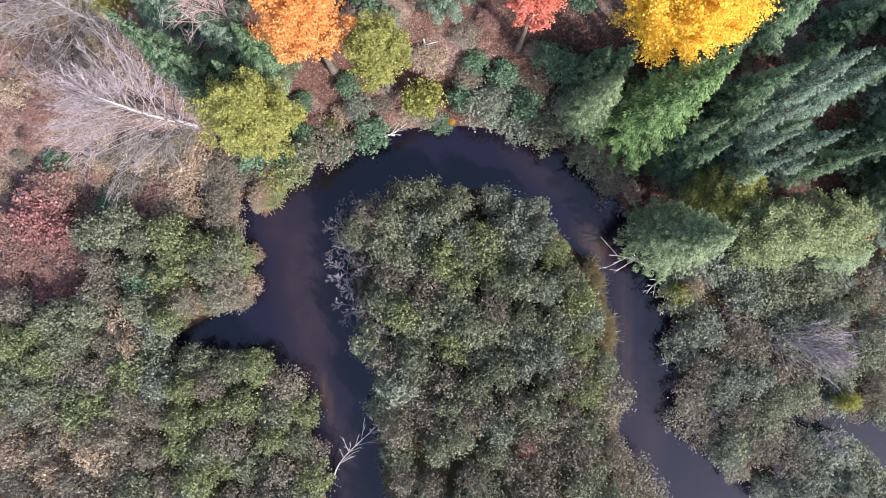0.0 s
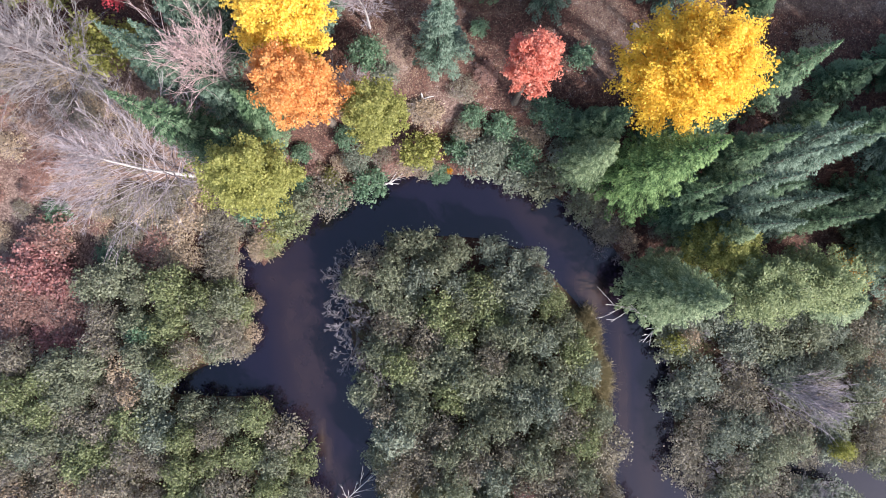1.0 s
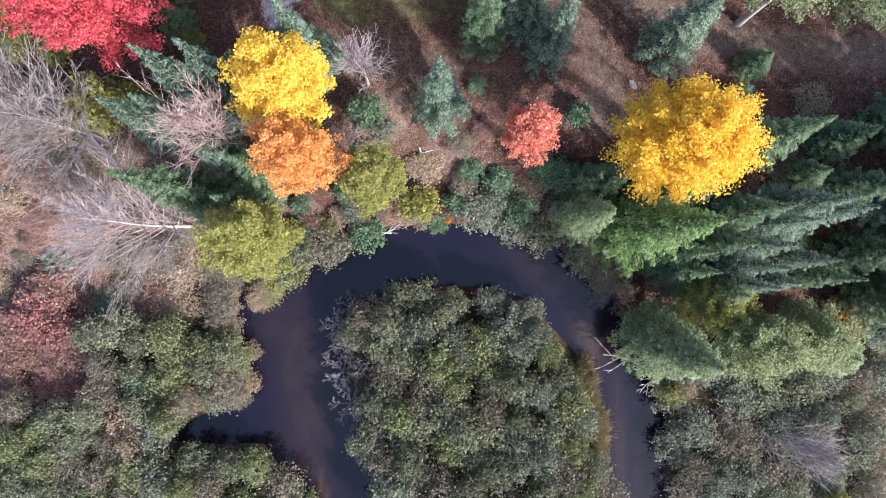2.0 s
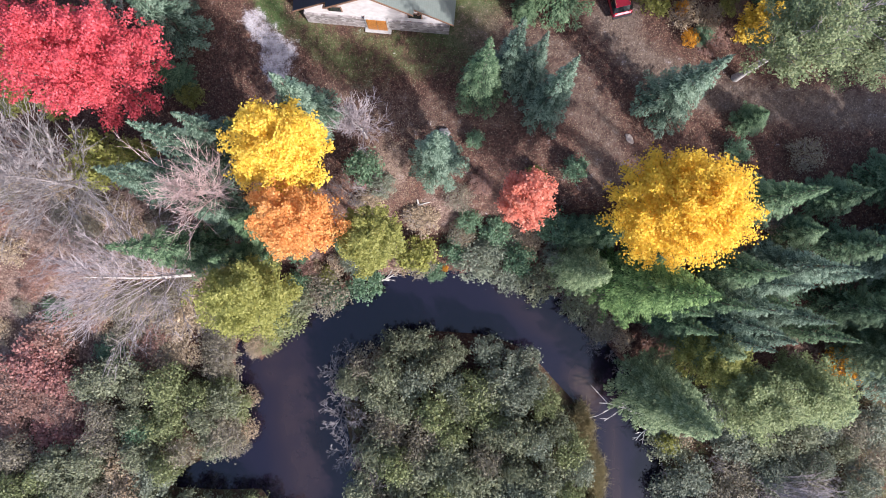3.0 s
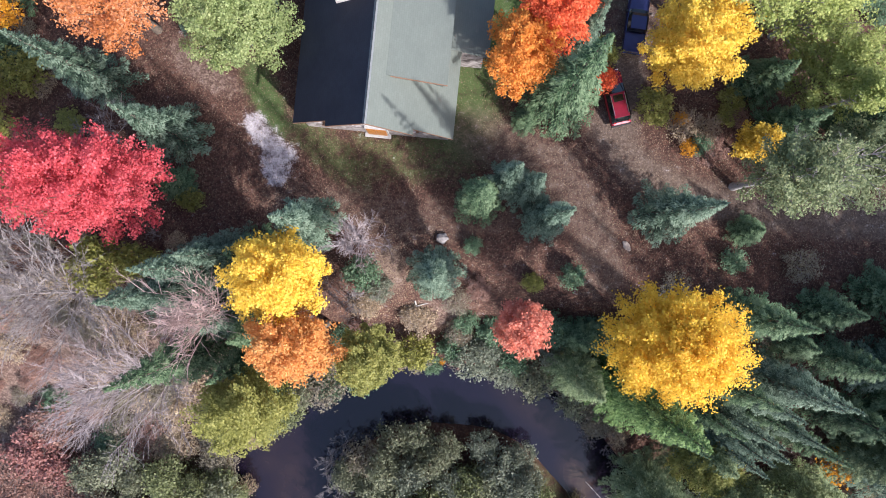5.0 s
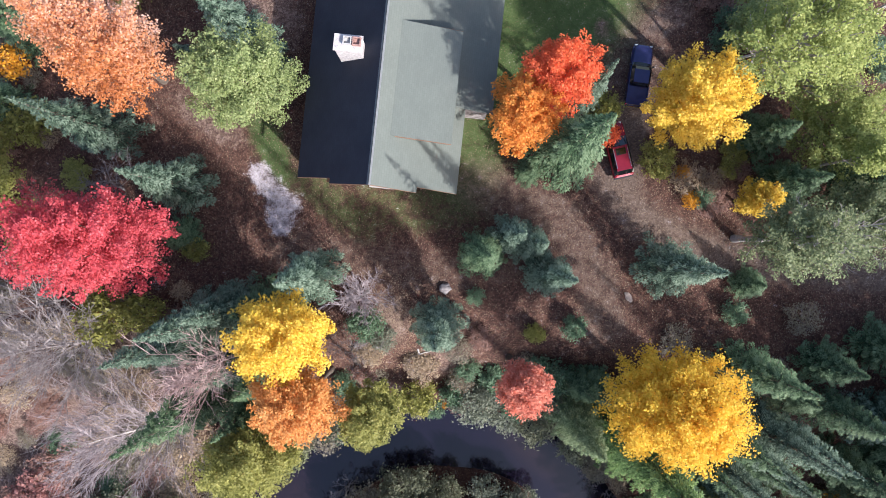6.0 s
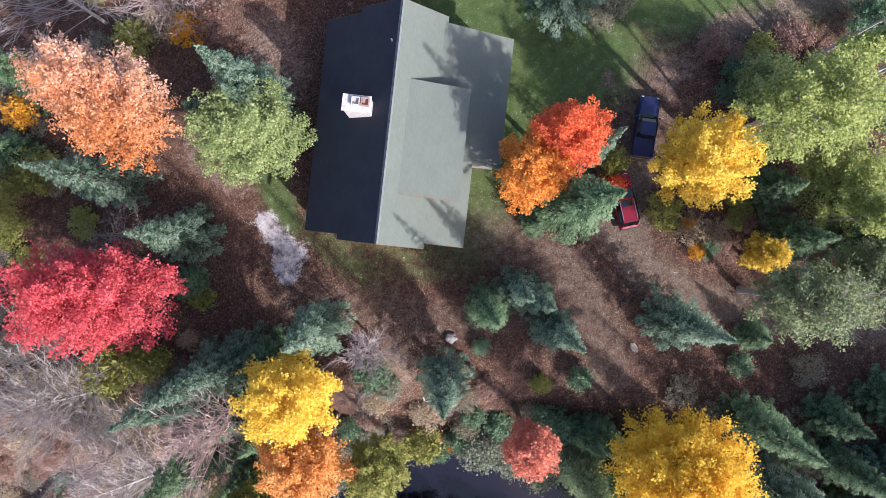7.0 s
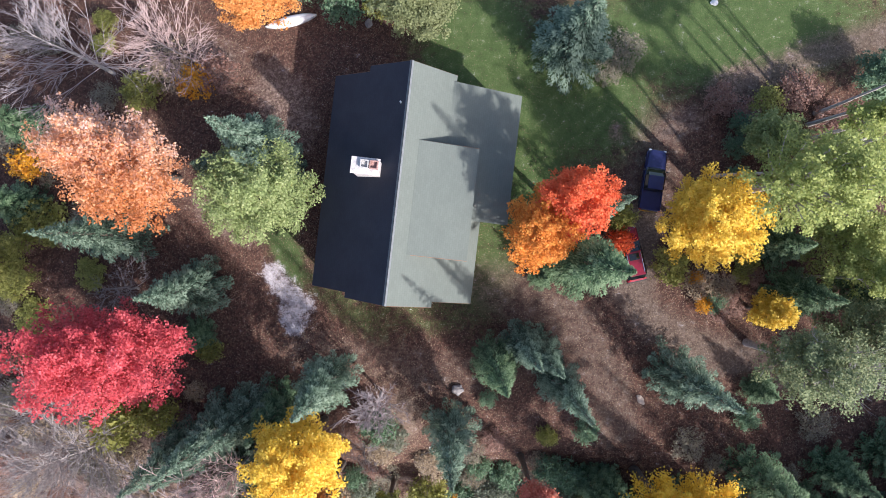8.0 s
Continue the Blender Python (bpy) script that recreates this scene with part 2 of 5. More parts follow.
def water_material():
    m, n, l, b = material("silty_river_water", 0.1, 0, 0.6)
    at = n.new("ShaderNodeAttribute")
    at.attribute_name = "shoal"
    mid = noise_tex(n, l, 0.5, 4, 0.6)
    fine = noise_tex(n, l, 2.2, 3, 0.5)
    f = math_node(n, l, "MULTIPLY", at.outputs["Fac"], math_node(n, l, "ADD", mid.outputs[0], 0.45))
    r = ramp(n, [(0.0, (0.0075, 0.0052, 0.0135)), (0.35, (0.0165, 0.01, 0.0145)), (0.7, (0.033, 0.02, 0.02)), (1.0, (0.062, 0.042, 0.032))])
    l.new(f, r.inputs[0])
    l.new(r.outputs[0], b.inputs["Base Color"])
    bump(n, l, b, fine.outputs[0], 0.06, 0.05)
    return m


def shingle_material(name, lo, hi):
    """Asphalt shingles in courses that run along the ridge."""
    m, n, l, b = material(name, 0.85, 0, 0.25)
    grain, cloud = noise_tex(n, l, 26, 3, 0.7), noise_tex(n, l, 0.6, 4, 0.6)
    tc = n.new("ShaderNodeTexCoord")
    br = n.new("ShaderNodeTexBrick")
    br.inputs["Scale"].default_value = 1.0
    br.inputs["Brick Width"].default_value, br.inputs["Row Height"].default_value, br.inputs["Mortar Size"].default_value = 0.32, 0.16, 0.008
    mp = n.new("ShaderNodeMapping")
    mp.inputs["Rotation"].default_value = (0, 0, radians(90))
    l.new(tc.outputs["Object"], mp.inputs["Vector"])
    l.new(mp.outputs[0], br.inputs["Vector"])
    br.inputs["Color1"].default_value, br.inputs["Color2"].default_value, br.inputs["Mortar"].default_value = (0.96, 0.96, 0.96, 1), (1.03, 1.03, 1.03, 1), (0.86, 0.86, 0.86, 1)
    r = ramp(n, [(0.3, lo), (0.7, hi)])
    l.new(math_node(n, l, "ADD", math_node(n, l, "MULTIPLY", grain.outputs[0], 0.5), math_node(n, l, "MULTIPLY", cloud.outputs[0], 0.5)), r.inputs[0])
    l.new(mix(n, l, 1.0, r.outputs[0], br.outputs["Color"], "MULTIPLY"), b.inputs["Base Color"])
    bump(n, l, b, grain.outputs[0], 0.2, 0.01)
    return m


def stone_material():
    m, n, l, b = material("fieldstone_wall", 0.85)
    tc = n.new("ShaderNodeTexCoord")
    v = n.new("ShaderNodeTexVoronoi")
    v.inputs["Scale"].default_value = 3.2
    l.new(tc.outputs["Object"], v.inputs["Vector"])
    s = n.new("ShaderNodeSeparateColor")
    l.new(v.outputs["Color"], s.inputs[0])
    r = ramp(n, [(0.0, (0.15, 0.125, 0.12)), (0.5, (0.27, 0.235, 0.23)), (1.0, (0.4, 0.36, 0.355))])
    l.new(s.outputs[0], r.inputs[0])
    l.new(r.outputs[0], b.inputs["Base Color"])
    bump(n, l, b, v.outputs["Distance"], 0.8, 0.05)
    return m


M_GROUND, M_WATER, M_STONE = ground_material(), water_material(), stone_material()
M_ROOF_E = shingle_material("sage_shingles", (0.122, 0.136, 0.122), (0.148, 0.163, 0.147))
# west slope's shade is put into a much darker, bluer shingle colour
M_ROOF_W = shingle_material("shade_navy_shingles", (0.025, 0.027, 0.039), (0.044, 0.047, 0.062))
M_CAPS = plain("ridge_cap_grey", (0.15, 0.16, 0.17), 0.65)
M_PLASTER = plain("white_plaster", (0.56, 0.51, 0.505), 0.9, vary=0.14, scale=2, relief=0.2)
M_TIMBER = plain("orange_stained_timber", (0.2, 0.105, 0.065), 0.6, vary=0.25, scale=6)
M_DOOR = plain("varnished_door_wood", (0.36, 0.14, 0.028), 0.45, vary=0.3, scale=7)
M_CONCRETE = plain("pale_concrete", (0.4, 0.38, 0.37), 0.9, vary=0.15, relief=0.2)
M_CHIMNEY = plain("whitewashed_stone", (0.5, 0.455, 0.45), 0.9, vary=0.3, scale=6, relief=0.5)
M_CLAY = plain("terracotta_flue", (0.33, 0.19, 0.165), 0.8, vary=0.25)
M_METAL = plain("galvanised_metal", (0.6, 0.61, 0.63), 0.35, 0.9, 0.06)
M_NAVY = plain("navy_car_paint", (0.028, 0.03, 0.1), 0.25, 0.3, 0.08, spec=0.6)
M_MAROON = plain("maroon_car_paint", (0.22, 0.012, 0.03), 0.25, 0.2, 0.08, spec=0.6)
M_GLASS = plain("dark_car_glass", (0.008, 0.01, 0.012), 0.05, 0, 0.05, spec=0.7)
M_TYRE = plain("tyre_rubber", (0.015, 0.015, 0.015), 0.85)
M_TRIMBLACK = plain("black_plastic_trim", (0.02, 0.02, 0.022), 0.6)
M_LAMP = plain("clear_lamp_lens", (0.7, 0.7, 0.7), 0.15, 0.3)
M_TAIL = plain("red_lamp_lens", (0.45, 0.02, 0.02), 0.2)
M_CHROME = plain("chrome", (0.75, 0.75, 0.77), 0.15, 1.0, 0.04)
M_CANOE = plain("white_canoe_hull", (0.74, 0.72, 0.74), 0.4, vary=0.08)
M_ROCK = plain("grey_rock", (0.24, 0.215, 0.215), 0.9, vary=0.3, scale=4, relief=0.6)
M_PALEROCK = plain("pale_rock", (0.36, 0.29, 0.25), 0.9, vary=0.2, scale=4, relief=0.6)
M_WINDOW = plain("window_glass", (0.02, 0.025, 0.03), 0.05, 0, 0.05, spec=0.7)


# ---- building helpers ----
def mesh_object(name, verts, faces, mat, parent=None, label="", smooth=False):
    me = bpy.data.meshes.new(name)
    me.from_pydata(np.asarray(verts).tolist(), [], np.asarray(faces).tolist() if isinstance(faces, np.ndarray) else faces)
    me.materials.append(mat)
    if smooth:
        me.polygons.foreach_set("use_smooth", np.ones(len(me.polygons), dtype=bool))
    ob = new(name, me)
    ob.parent = parent
    if label:
        tagged(ob, label)
    return ob


def part(name, bm, mat, parent, label="", smooth=False):
    """Links a bmesh as one mesh object under a thing or a part."""
    me = bpy.data.meshes.new(name)
    bmesh.ops.recalc_face_normals(bm, faces=bm.faces[:])
    bm.to_mesh(me)
    bm.free()
    me.materials.append(mat)
    for p in me.polygons:
        p.use_smooth = smooth
    ob = new(name, me)
    ob.parent = parent
    if label:
        tagged(ob, label)
    return ob


def thing(name, m, label, category, group="", kind=""):
    ob = new(name)
    ob.empty_display_size = 0.3
    ob.matrix_basis = m
    return tagged(ob, label, category, group, kind)


def box(bm, x0, x1, y0, y1, z0, z1, bevel=0.0):
    r = bmesh.ops.create_cube(bm, size=1.0, matrix=Matrix.Translation(((x0 + x1) / 2, (y0 + y1) / 2, (z0 + z1) / 2)) @ Matrix.Diagonal((x1 - x0, y1 - y0, z1 - z0, 1)))
    if bevel:
        es = list({e for v in r["verts"] for e in v.link_edges})
        bmesh.ops.bevel(bm, geom=es, offset=bevel, segments=2, affect="EDGES", profile=0.7)
    return bm


def slab(bm, corners, thick):
    """A sheet with thickness, from its top corners; the thickness goes straight down."""
    top = [bm.verts.new(c) for c in corners]
    low = [bm.verts.new((c[0], c[1], c[2] - thick)) for c in corners]
    bm.faces.new(top)
    bm.faces.new(low[::-1])
    k = len(top)
    for i in range(k):
        bm.faces.new((top[i], low[i], low[(i + 1) % k], top[(i + 1) % k]))
    return bm


def tube(points, radii, sides=5):
    """Vertices and faces of a tapered tube along points."""
    pts, n = np.asarray(points, float), len(points)
    d = np.gradient(pts, axis=0)
    d /= np.linalg.norm(d, axis=1)[:, None] + 1e-9
    ref = np.where(np.abs(d[:, 2:3]) > 0.9, np.array([[1.0, 0, 0]]), np.array([[0, 0, 1.0]]))
    u = np.cross(d, ref)
    u /= np.linalg.norm(u, axis=1)[:, None] + 1e-9
    v = np.cross(d, u)
    a = np.linspace(0, 2 * np.pi, sides, endpoint=False)
    ring = pts[:, None] + np.asarray(radii)[:, None, None] * (np.cos(a)[None, :, None] * u[:, None] + np.sin(a)[None, :, None] * v[:, None])
    faces = [(i * sides + j, i * sides + (j + 1) % sides, (i + 1) * sides + (j + 1) % sides, (i + 1) * sides + j) for i in range(n - 1) for j in range(sides)]
    faces.append(tuple(range((n - 1) * sides, n * sides)))
    return ring.reshape(-1, 3), faces


def join(pieces):
    verts, faces, k = [], [], 0
    for v, f in pieces:
        verts.append(v)
        faces += [tuple(i + k for i in q) for q in f]
        k += len(v)
    return np.concatenate(verts), faces


def sprigs(c, axis, width_way, length, width):
    """Small tapering leaves of one triangle each."""
    n = len(c)
    axis = axis / (np.linalg.norm(axis, axis=1)[:, None] + 1e-9)
    side = np.cross(axis, width_way)
    side /= np.linalg.norm(side, axis=1)[:, None] + 1e-9
    length, width = np.broadcast_to(length, n)[:, None], np.broadcast_to(width, n)[:, None]
    foot = c - axis * length * 0.45
    v = np.stack([foot - side * width * 0.5, foot + side * width * 0.5, c + axis * length * 0.55], 1).reshape(-1, 3)
    return v, np.arange(3 * n).reshape(-1, 3)


def unit(v):
    return v / (np.linalg.norm(v, axis=-1, keepdims=True) + 1e-9)


# ---- the river and the lie of the land ----
WATER = -8.0
RIVER = [(-4.0, -60.0, 3.4), (-6.5, -34.0, 3.3), (-7.66, -24.4, 3.2), (-8.7, -18.0, 3.5), (-10.3, -11.6, 3.8), (-12.8, -6.3, 4.9), (-13.1, -0.5, 4.5), (-11.3, 4.0, 3.9),
         (-6.6, 7.3, 3.3), (-1.3, 8.7, 3.1), (4.6, 8.4, 3.1), (9.4, 6.9, 3.1), (13.6, 3.2, 3.1), (16.3, -0.5, 3.1), (18.4, -6.3, 3.3), (18.8, -11.6, 3.3), (19.6, -17.0, 3.2), (23.5, -21.8, 3.4), (29.0, -26.0, 3.5), (52.0, -40.0, 3.6)]
COVE = [(-15.0, -7.0, 2.5), (-20.0, -7.6, 1.9), (-24.5, -8.6, 0.8)]
NOTCH = [(-16.6, -0.4, 2.0), (-17.8, 2.0, 1.5), (-18.5, 4.4, 0.6)]
POND = [(33.4, -16.0, 0.9), (37.0, -16.2, 1.5), (41.0, -18.2, 2.7), (48.0, -20.5, 3.0)]


def smooth_line(rows, steps=8):
    """A smooth line through rows of numbers."""
    p = np.array([rows[0]] + list(rows) + [rows[-1]], float)
    out = []
    for i in range(1, len(p) - 2):
        for s in np.linspace(0, 1, steps, endpoint=False):
            a, b, c, d = p[i - 1], p[i], p[i + 1], p[i + 2]
            out.append(0.5 * (2 * b + (c - a) * s + (2 * a - 5 * b + 4 * c - d) * s * s + (3 * b - a - 3 * c + d) * s ** 3))
    out.append(p[-2])
    return np.array(out)


RIVER_LINE, COVE_LINE, POND_LINE, NOTCH_LINE = smooth_line(RIVER), smooth_line(COVE), smooth_line(POND), smooth_line(NOTCH)


def shore(x, y):
    """Metres from the water's edge, negative over the water."""
    x, y = np.asarray(x, float), np.asarray(y, float)
    best = np.full(x.shape, 1e9)
    for line in (RIVER_LINE, COVE_LINE, POND_LINE, NOTCH_LINE):
        for px, py, w in line:
            best = np.minimum(best, np.hypot(x - px, y - py) - w)
    return best


def step01(a, b, v):
    s = np.clip((v - a) / (b - a), 0, 1)
    return s * s * (3 - 2 * s)


def land(x, y):
    """Height of the ground."""
    x, y = np.asarray(x, float), np.asarray(y, float)
    start = 10.0 - 4.0 * step01(-12, -30, x) - 5.0 * step01(13, 26, x)
    bluff = -7.2 + 7.2 * step01(start, start + 11.5, y)
    lump = 0.18 * np.sin(x * 0.9 + 1.3 * np.sin(y * 0.5)) * np.sin(y * 0.8 + 0.7) * step01(22, 12, y)
    d = shore(x, y)
    bed = WATER - 0.9
    return bed + (bluff + lump - bed) * step01(-1.3, 1.0, d)


def height(x, y):
    return float(land(np.array([x]), np.array([y]))[0])


def near_line(x, y, pts):
    """Distance to a broken line."""
    best = np.full(np.shape(x), 1e9)
    for (ax, ay), (bx, by) in zip(pts, pts[1:]):
        dx, dy = bx - ax, by - ay
        t = np.clip(((x - ax) * dx + (y - ay) * dy) / (dx * dx + dy * dy), 0, 1)
        best = np.minimum(best, np.hypot(x - ax - t * dx, y - ay - t * dy))
    return best


def blob(x, y, cx, cy, rx, ry, turn=0.0):
    c, s = math.cos(radians(turn)), math.sin(radians(turn))
    u, v = (x - cx) * c + (y - cy) * s, -(x - cx) * s + (y - cy) * c
    return np.clip(1.5 - np.hypot(u / rx, v / ry), 0, 1)


def stretch(fine_lo, fine_hi, step, far):
    """Coordinates that are fine in the middle and ever coarser outwards."""
    mid = list(np.arange(fine_lo, fine_hi + step, step))
    d, lo, hi = step, [], []
    a, b = mid[0], mid[-1]
    while a > -far:
        d *= 1.35
        a, b = a - d, b + d
        lo.insert(0, a)
        hi.append(b)
    return np.array(lo + mid + hi)


def build_ground():
    xs, ys = stretch(-46, 46, 0.48, 900), stretch(-30, 64, 0.48, 900)
    X, Y = np.meshgrid(xs, ys)
    Z = land(X, Y)
    # what covers the ground: lawn, gravelled drive, pale ash
    lawn = np.maximum.reduce([0.66 * blob(X, Y, 1.5, 36, 5, 8), 0.5 * blob(X, Y, -9, 30.5, 6.5, 2.0, -40), 0.46 * blob(X, Y, -3, 30.2, 7, 2.6, -10), 0.42 * step01(5, 1, Y), 0.84 * blob(X, Y, 9, 49, 9, 7), 0.8 * blob(X, Y, 22, 55, 16, 6, 8), 0.9 * blob(X, Y, 6.5, 43, 3.2, 7), 0.7 * blob(X, Y, -14.5, 35, 1.6, 5, 25), 0.8 * blob(X, Y, 1.5, 53, 6, 6)])
    drive = np.maximum.reduce([
        0.52 * np.clip(1.4 - near_line(X, Y, [(3, 32.5), (10.5, 29.6), (13.5, 24.5), (14.4, 20.5)]) / 3.0, 0, 1),
        0.7 * np.clip(1.3 - near_line(X, Y, [(14.3, 33), (17, 29.8), (21, 27.5), (28, 26), (34, 25.6), (48, 25)]) / 2.6, 0, 1),
        np.clip(1.2 - near_line(X, Y, [(15.5, 33), (16, 38)]) / 2.4, 0, 1), 0.42 * np.clip(1.6 - near_line(X, Y, [(16, 40), (17.5, 46)]) / 3.2, 0, 1),
        0.62 * np.clip(1.3 - near_line(X, Y, [(25, 50.5), (30, 53), (40, 56)]) / 2.2, 0, 1),
        0.44 * np.clip(1.4 - near_line(X, Y, [(-13, 26.5), (-5, 25.4), (1, 24.6), (6, 26), (12, 28)]) / 3.0, 0, 1)])
    ash = np.maximum.reduce([np.clip(1.5 - near_line(X, Y, [(-15.6, 33.0), (-14.2, 31.4), (-12.6, 30.2)]) / 0.85, 0, 1), np.clip(1.45 - near_line(X, Y, [(-14.0, 31), (-13.5, 28.6)]) / 1.05, 0, 1)])
    straw = np.maximum.reduce([1.2 * blob(X, Y, -4.6, 12.3, 2.4, 1.6), 1.2 * blob(X, Y, -12.2, 12.8, 1.2, 1.0), blob(X, Y, -29, 13, 9, 8), 0.9 * blob(X, Y, -38, 4, 8, 8), 0.8 * blob(X, Y, -23, 50.5, 5, 3), 0.75 * blob(X, Y, -4, 20.6, 1.8, 2.6), 0.6 * blob(X, Y, 0.5, 17, 3, 2), 0.7 * blob(X, Y, -15, 47.5, 2.5, 5, 30), 0.7 * blob(X, Y, -20, 37.6, 4, 1.6, -35), 0.6 * blob(X, Y, 38, 3, 5, 4), 0.62 * blob(X, Y, 23.4, 50.4, 3.6, 1.8, 35), 0.6 * blob(X, Y, 18.8, 46.6, 3.6, 1.5, 30), 0.6 * blob(X, Y, 13.5, 45.9, 0.8, 1.2)])
    n, k = len(xs), len(ys)
    verts = np.stack([X, Y, Z], -1).reshape(-1, 3)
    i = np.arange(n * (k - 1)).reshape(k - 1, n)[:, :-1].ravel()
    faces = np.stack([i, i + 1, i + n + 1, i + n], 1)
    ob = mesh_object("ground", verts, faces, M_GROUND, smooth=True)
    at = ob.data.color_attributes.new("cover", "FLOAT_COLOR", "POINT")
    at.data.foreach_set("color", np.stack([lawn, drive, ash, straw], -1).reshape(-1).astype(np.float32))
    tagged(ob, "brown leaf-strewn ground with patches of lawn and a gravel drive", "ground", kind="structure")


def build_water():
    xs, ys = np.arange(-34, 53, 0.6), np.arange(-48, 16, 0.6)
    X, Y = np.meshgrid(xs, ys)
    D = shore(X, Y)
    # sandbars lie under the shallow inner bends
    shoal = np.maximum.reduce([0.9 * blob(X, Y, 14.2, 0.4, 1.3, 2.6, 28), 0.55 * blob(X, Y, 17.2, -9, 0.7, 8, 3), 0.9 * blob(X, Y, -10.9, -14, 0.5, 3.5, 14), 0.5 * blob(X, Y, -12.8, -4, 2.6, 10, 8), 0.45 * blob(X, Y, -15.5, 2.2, 1.8, 2.4), 0.4 * blob(X, Y, 10.0, 7.0, 4.5, 1.4, -35), 0.45 * blob(X, Y, -8.9, -20, 1.2, 5, 8), 0.4 * blob(X, Y, 19.5, -16, 1.4, 6)])
    n, k = len(xs), len(ys)
    idx = np.arange(n * (k - 1)).reshape(k - 1, n)[:, :-1].ravel()
    keep = D.reshape(-1)[idx] < 1.8
    idx = idx[keep]
    faces = np.stack([idx, idx + 1, idx + n + 1, idx + n], 1)
    verts = np.stack([X, Y, np.full_like(X, WATER)], -1).reshape(-1, 3)
    used = np.unique(faces)
    back = np.full(len(verts), -1)
    back[used] = np.arange(len(used))
    ob = mesh_object("river_water", verts[used], back[faces], M_WATER, smooth=True)
    at = ob.data.attributes.new("shoal", "FLOAT", "POINT")
    at.data.foreach_set("value", shoal.reshape(-1)[used].astype(np.float32))
    tagged(ob, "dark still river water with brown sandbars beneath", "river", kind="structure")


build_ground()
build_water()


# ---- plants: how each kind grows ----
def trunk_piece(h, r, lean=(0, 0), wob=0.15, seed=0, n=7, top=0.25):
    g = np.random.default_rng(seed)
    s = np.linspace(0, 1, n)
    pts = np.stack([lean[0] * s ** 1.3 + wob * np.sin(3 * s + g.uniform(0, 6)) * s, lean[1] * s ** 1.3 + wob * np.cos(2.5 * s + g.uniform(0, 6)) * s, h * s - 0.25 * (1 - s)], 1)
    rad = r * (1 - (1 - top) * s)
    rad[0] *= 1.35
    return tube(pts, rad, 7)


def conifer_crown(h, r, seed, base=0.06, droop=0.3, per=9, dense=1.0, power=0.95, wide=1.0, rise=0.3, gap=0.034):
    """Whorls of boughs, each a rounded drooping pad of needle tufts. Returns vertices, faces and how near each vertex is to a bough's end."""
    g = np.random.default_rng(seed)
    C, A, W, L, B, T = [], [], [], [], [], []
    z = base * h
    while z < h * 0.975:
        f = 1 - z / h
        reach = r * min(1.0, f ** power * 1.06) * g.uniform(0.9, 1.1) + 0.05
        n = max(5, int(per * (0.5 + 0.65 * f) * g.uniform(0.9, 1.1)))
        a0 = g.uniform(0, 6.28)
        for j in range(n):
            a = a0 + 6.283 * j / n + g.normal(0, 0.16)
            ln = reach * g.uniform(0.72, 1.12)
            d = np.array([math.cos(a), math.sin(a), 0])
            side = np.array([-d[1], d[0], 0])
            half = min(0.62, 0.07 + 3.0 * ln / n * 0.42) * wide * g.uniform(0.8, 1.2)
            m = max(7, int((6 + 46 * ln * half) * dense))
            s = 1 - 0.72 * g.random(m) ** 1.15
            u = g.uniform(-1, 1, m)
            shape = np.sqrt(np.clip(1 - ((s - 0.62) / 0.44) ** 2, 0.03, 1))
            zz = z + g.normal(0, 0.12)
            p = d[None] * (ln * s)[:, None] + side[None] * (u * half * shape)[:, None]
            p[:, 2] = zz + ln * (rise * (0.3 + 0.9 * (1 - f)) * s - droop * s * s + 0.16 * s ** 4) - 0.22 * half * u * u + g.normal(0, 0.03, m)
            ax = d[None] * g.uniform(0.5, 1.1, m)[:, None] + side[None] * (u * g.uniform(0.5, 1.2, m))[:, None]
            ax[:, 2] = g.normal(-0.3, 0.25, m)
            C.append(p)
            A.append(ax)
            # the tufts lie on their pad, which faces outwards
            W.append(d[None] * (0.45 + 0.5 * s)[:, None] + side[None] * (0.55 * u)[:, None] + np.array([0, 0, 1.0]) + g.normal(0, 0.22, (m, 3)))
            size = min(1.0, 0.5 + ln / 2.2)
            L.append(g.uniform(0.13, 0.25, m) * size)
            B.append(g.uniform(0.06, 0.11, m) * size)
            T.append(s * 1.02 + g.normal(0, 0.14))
        z += max(0.2, gap * h * (0.45 + 0.65 * f)) * g.uniform(0.85, 1.15)
    # the leading shoot
    m = 14
    C.append(np.stack([g.normal(0, 0.03, m), g.normal(0, 0.03, m), h * (0.945 + 0.055 * np.arange(m) / m)], 1))
    A.append(np.stack([g.normal(0, 0.35, m), g.normal(0, 0.35, m), np.ones(m)], 1))
    W.append(g.normal(0, 1, (m, 3)))
    L.append(np.full(m, 0.4))
    B.append(np.full(m, 0.1))
    T.append(np.ones(m))
    v, faces = sprigs(np.concatenate(C), np.concatenate(A), np.concatenate(W), np.concatenate(L), np.concatenate(B))
    return v, faces, np.repeat(np.concatenate(T), 3)


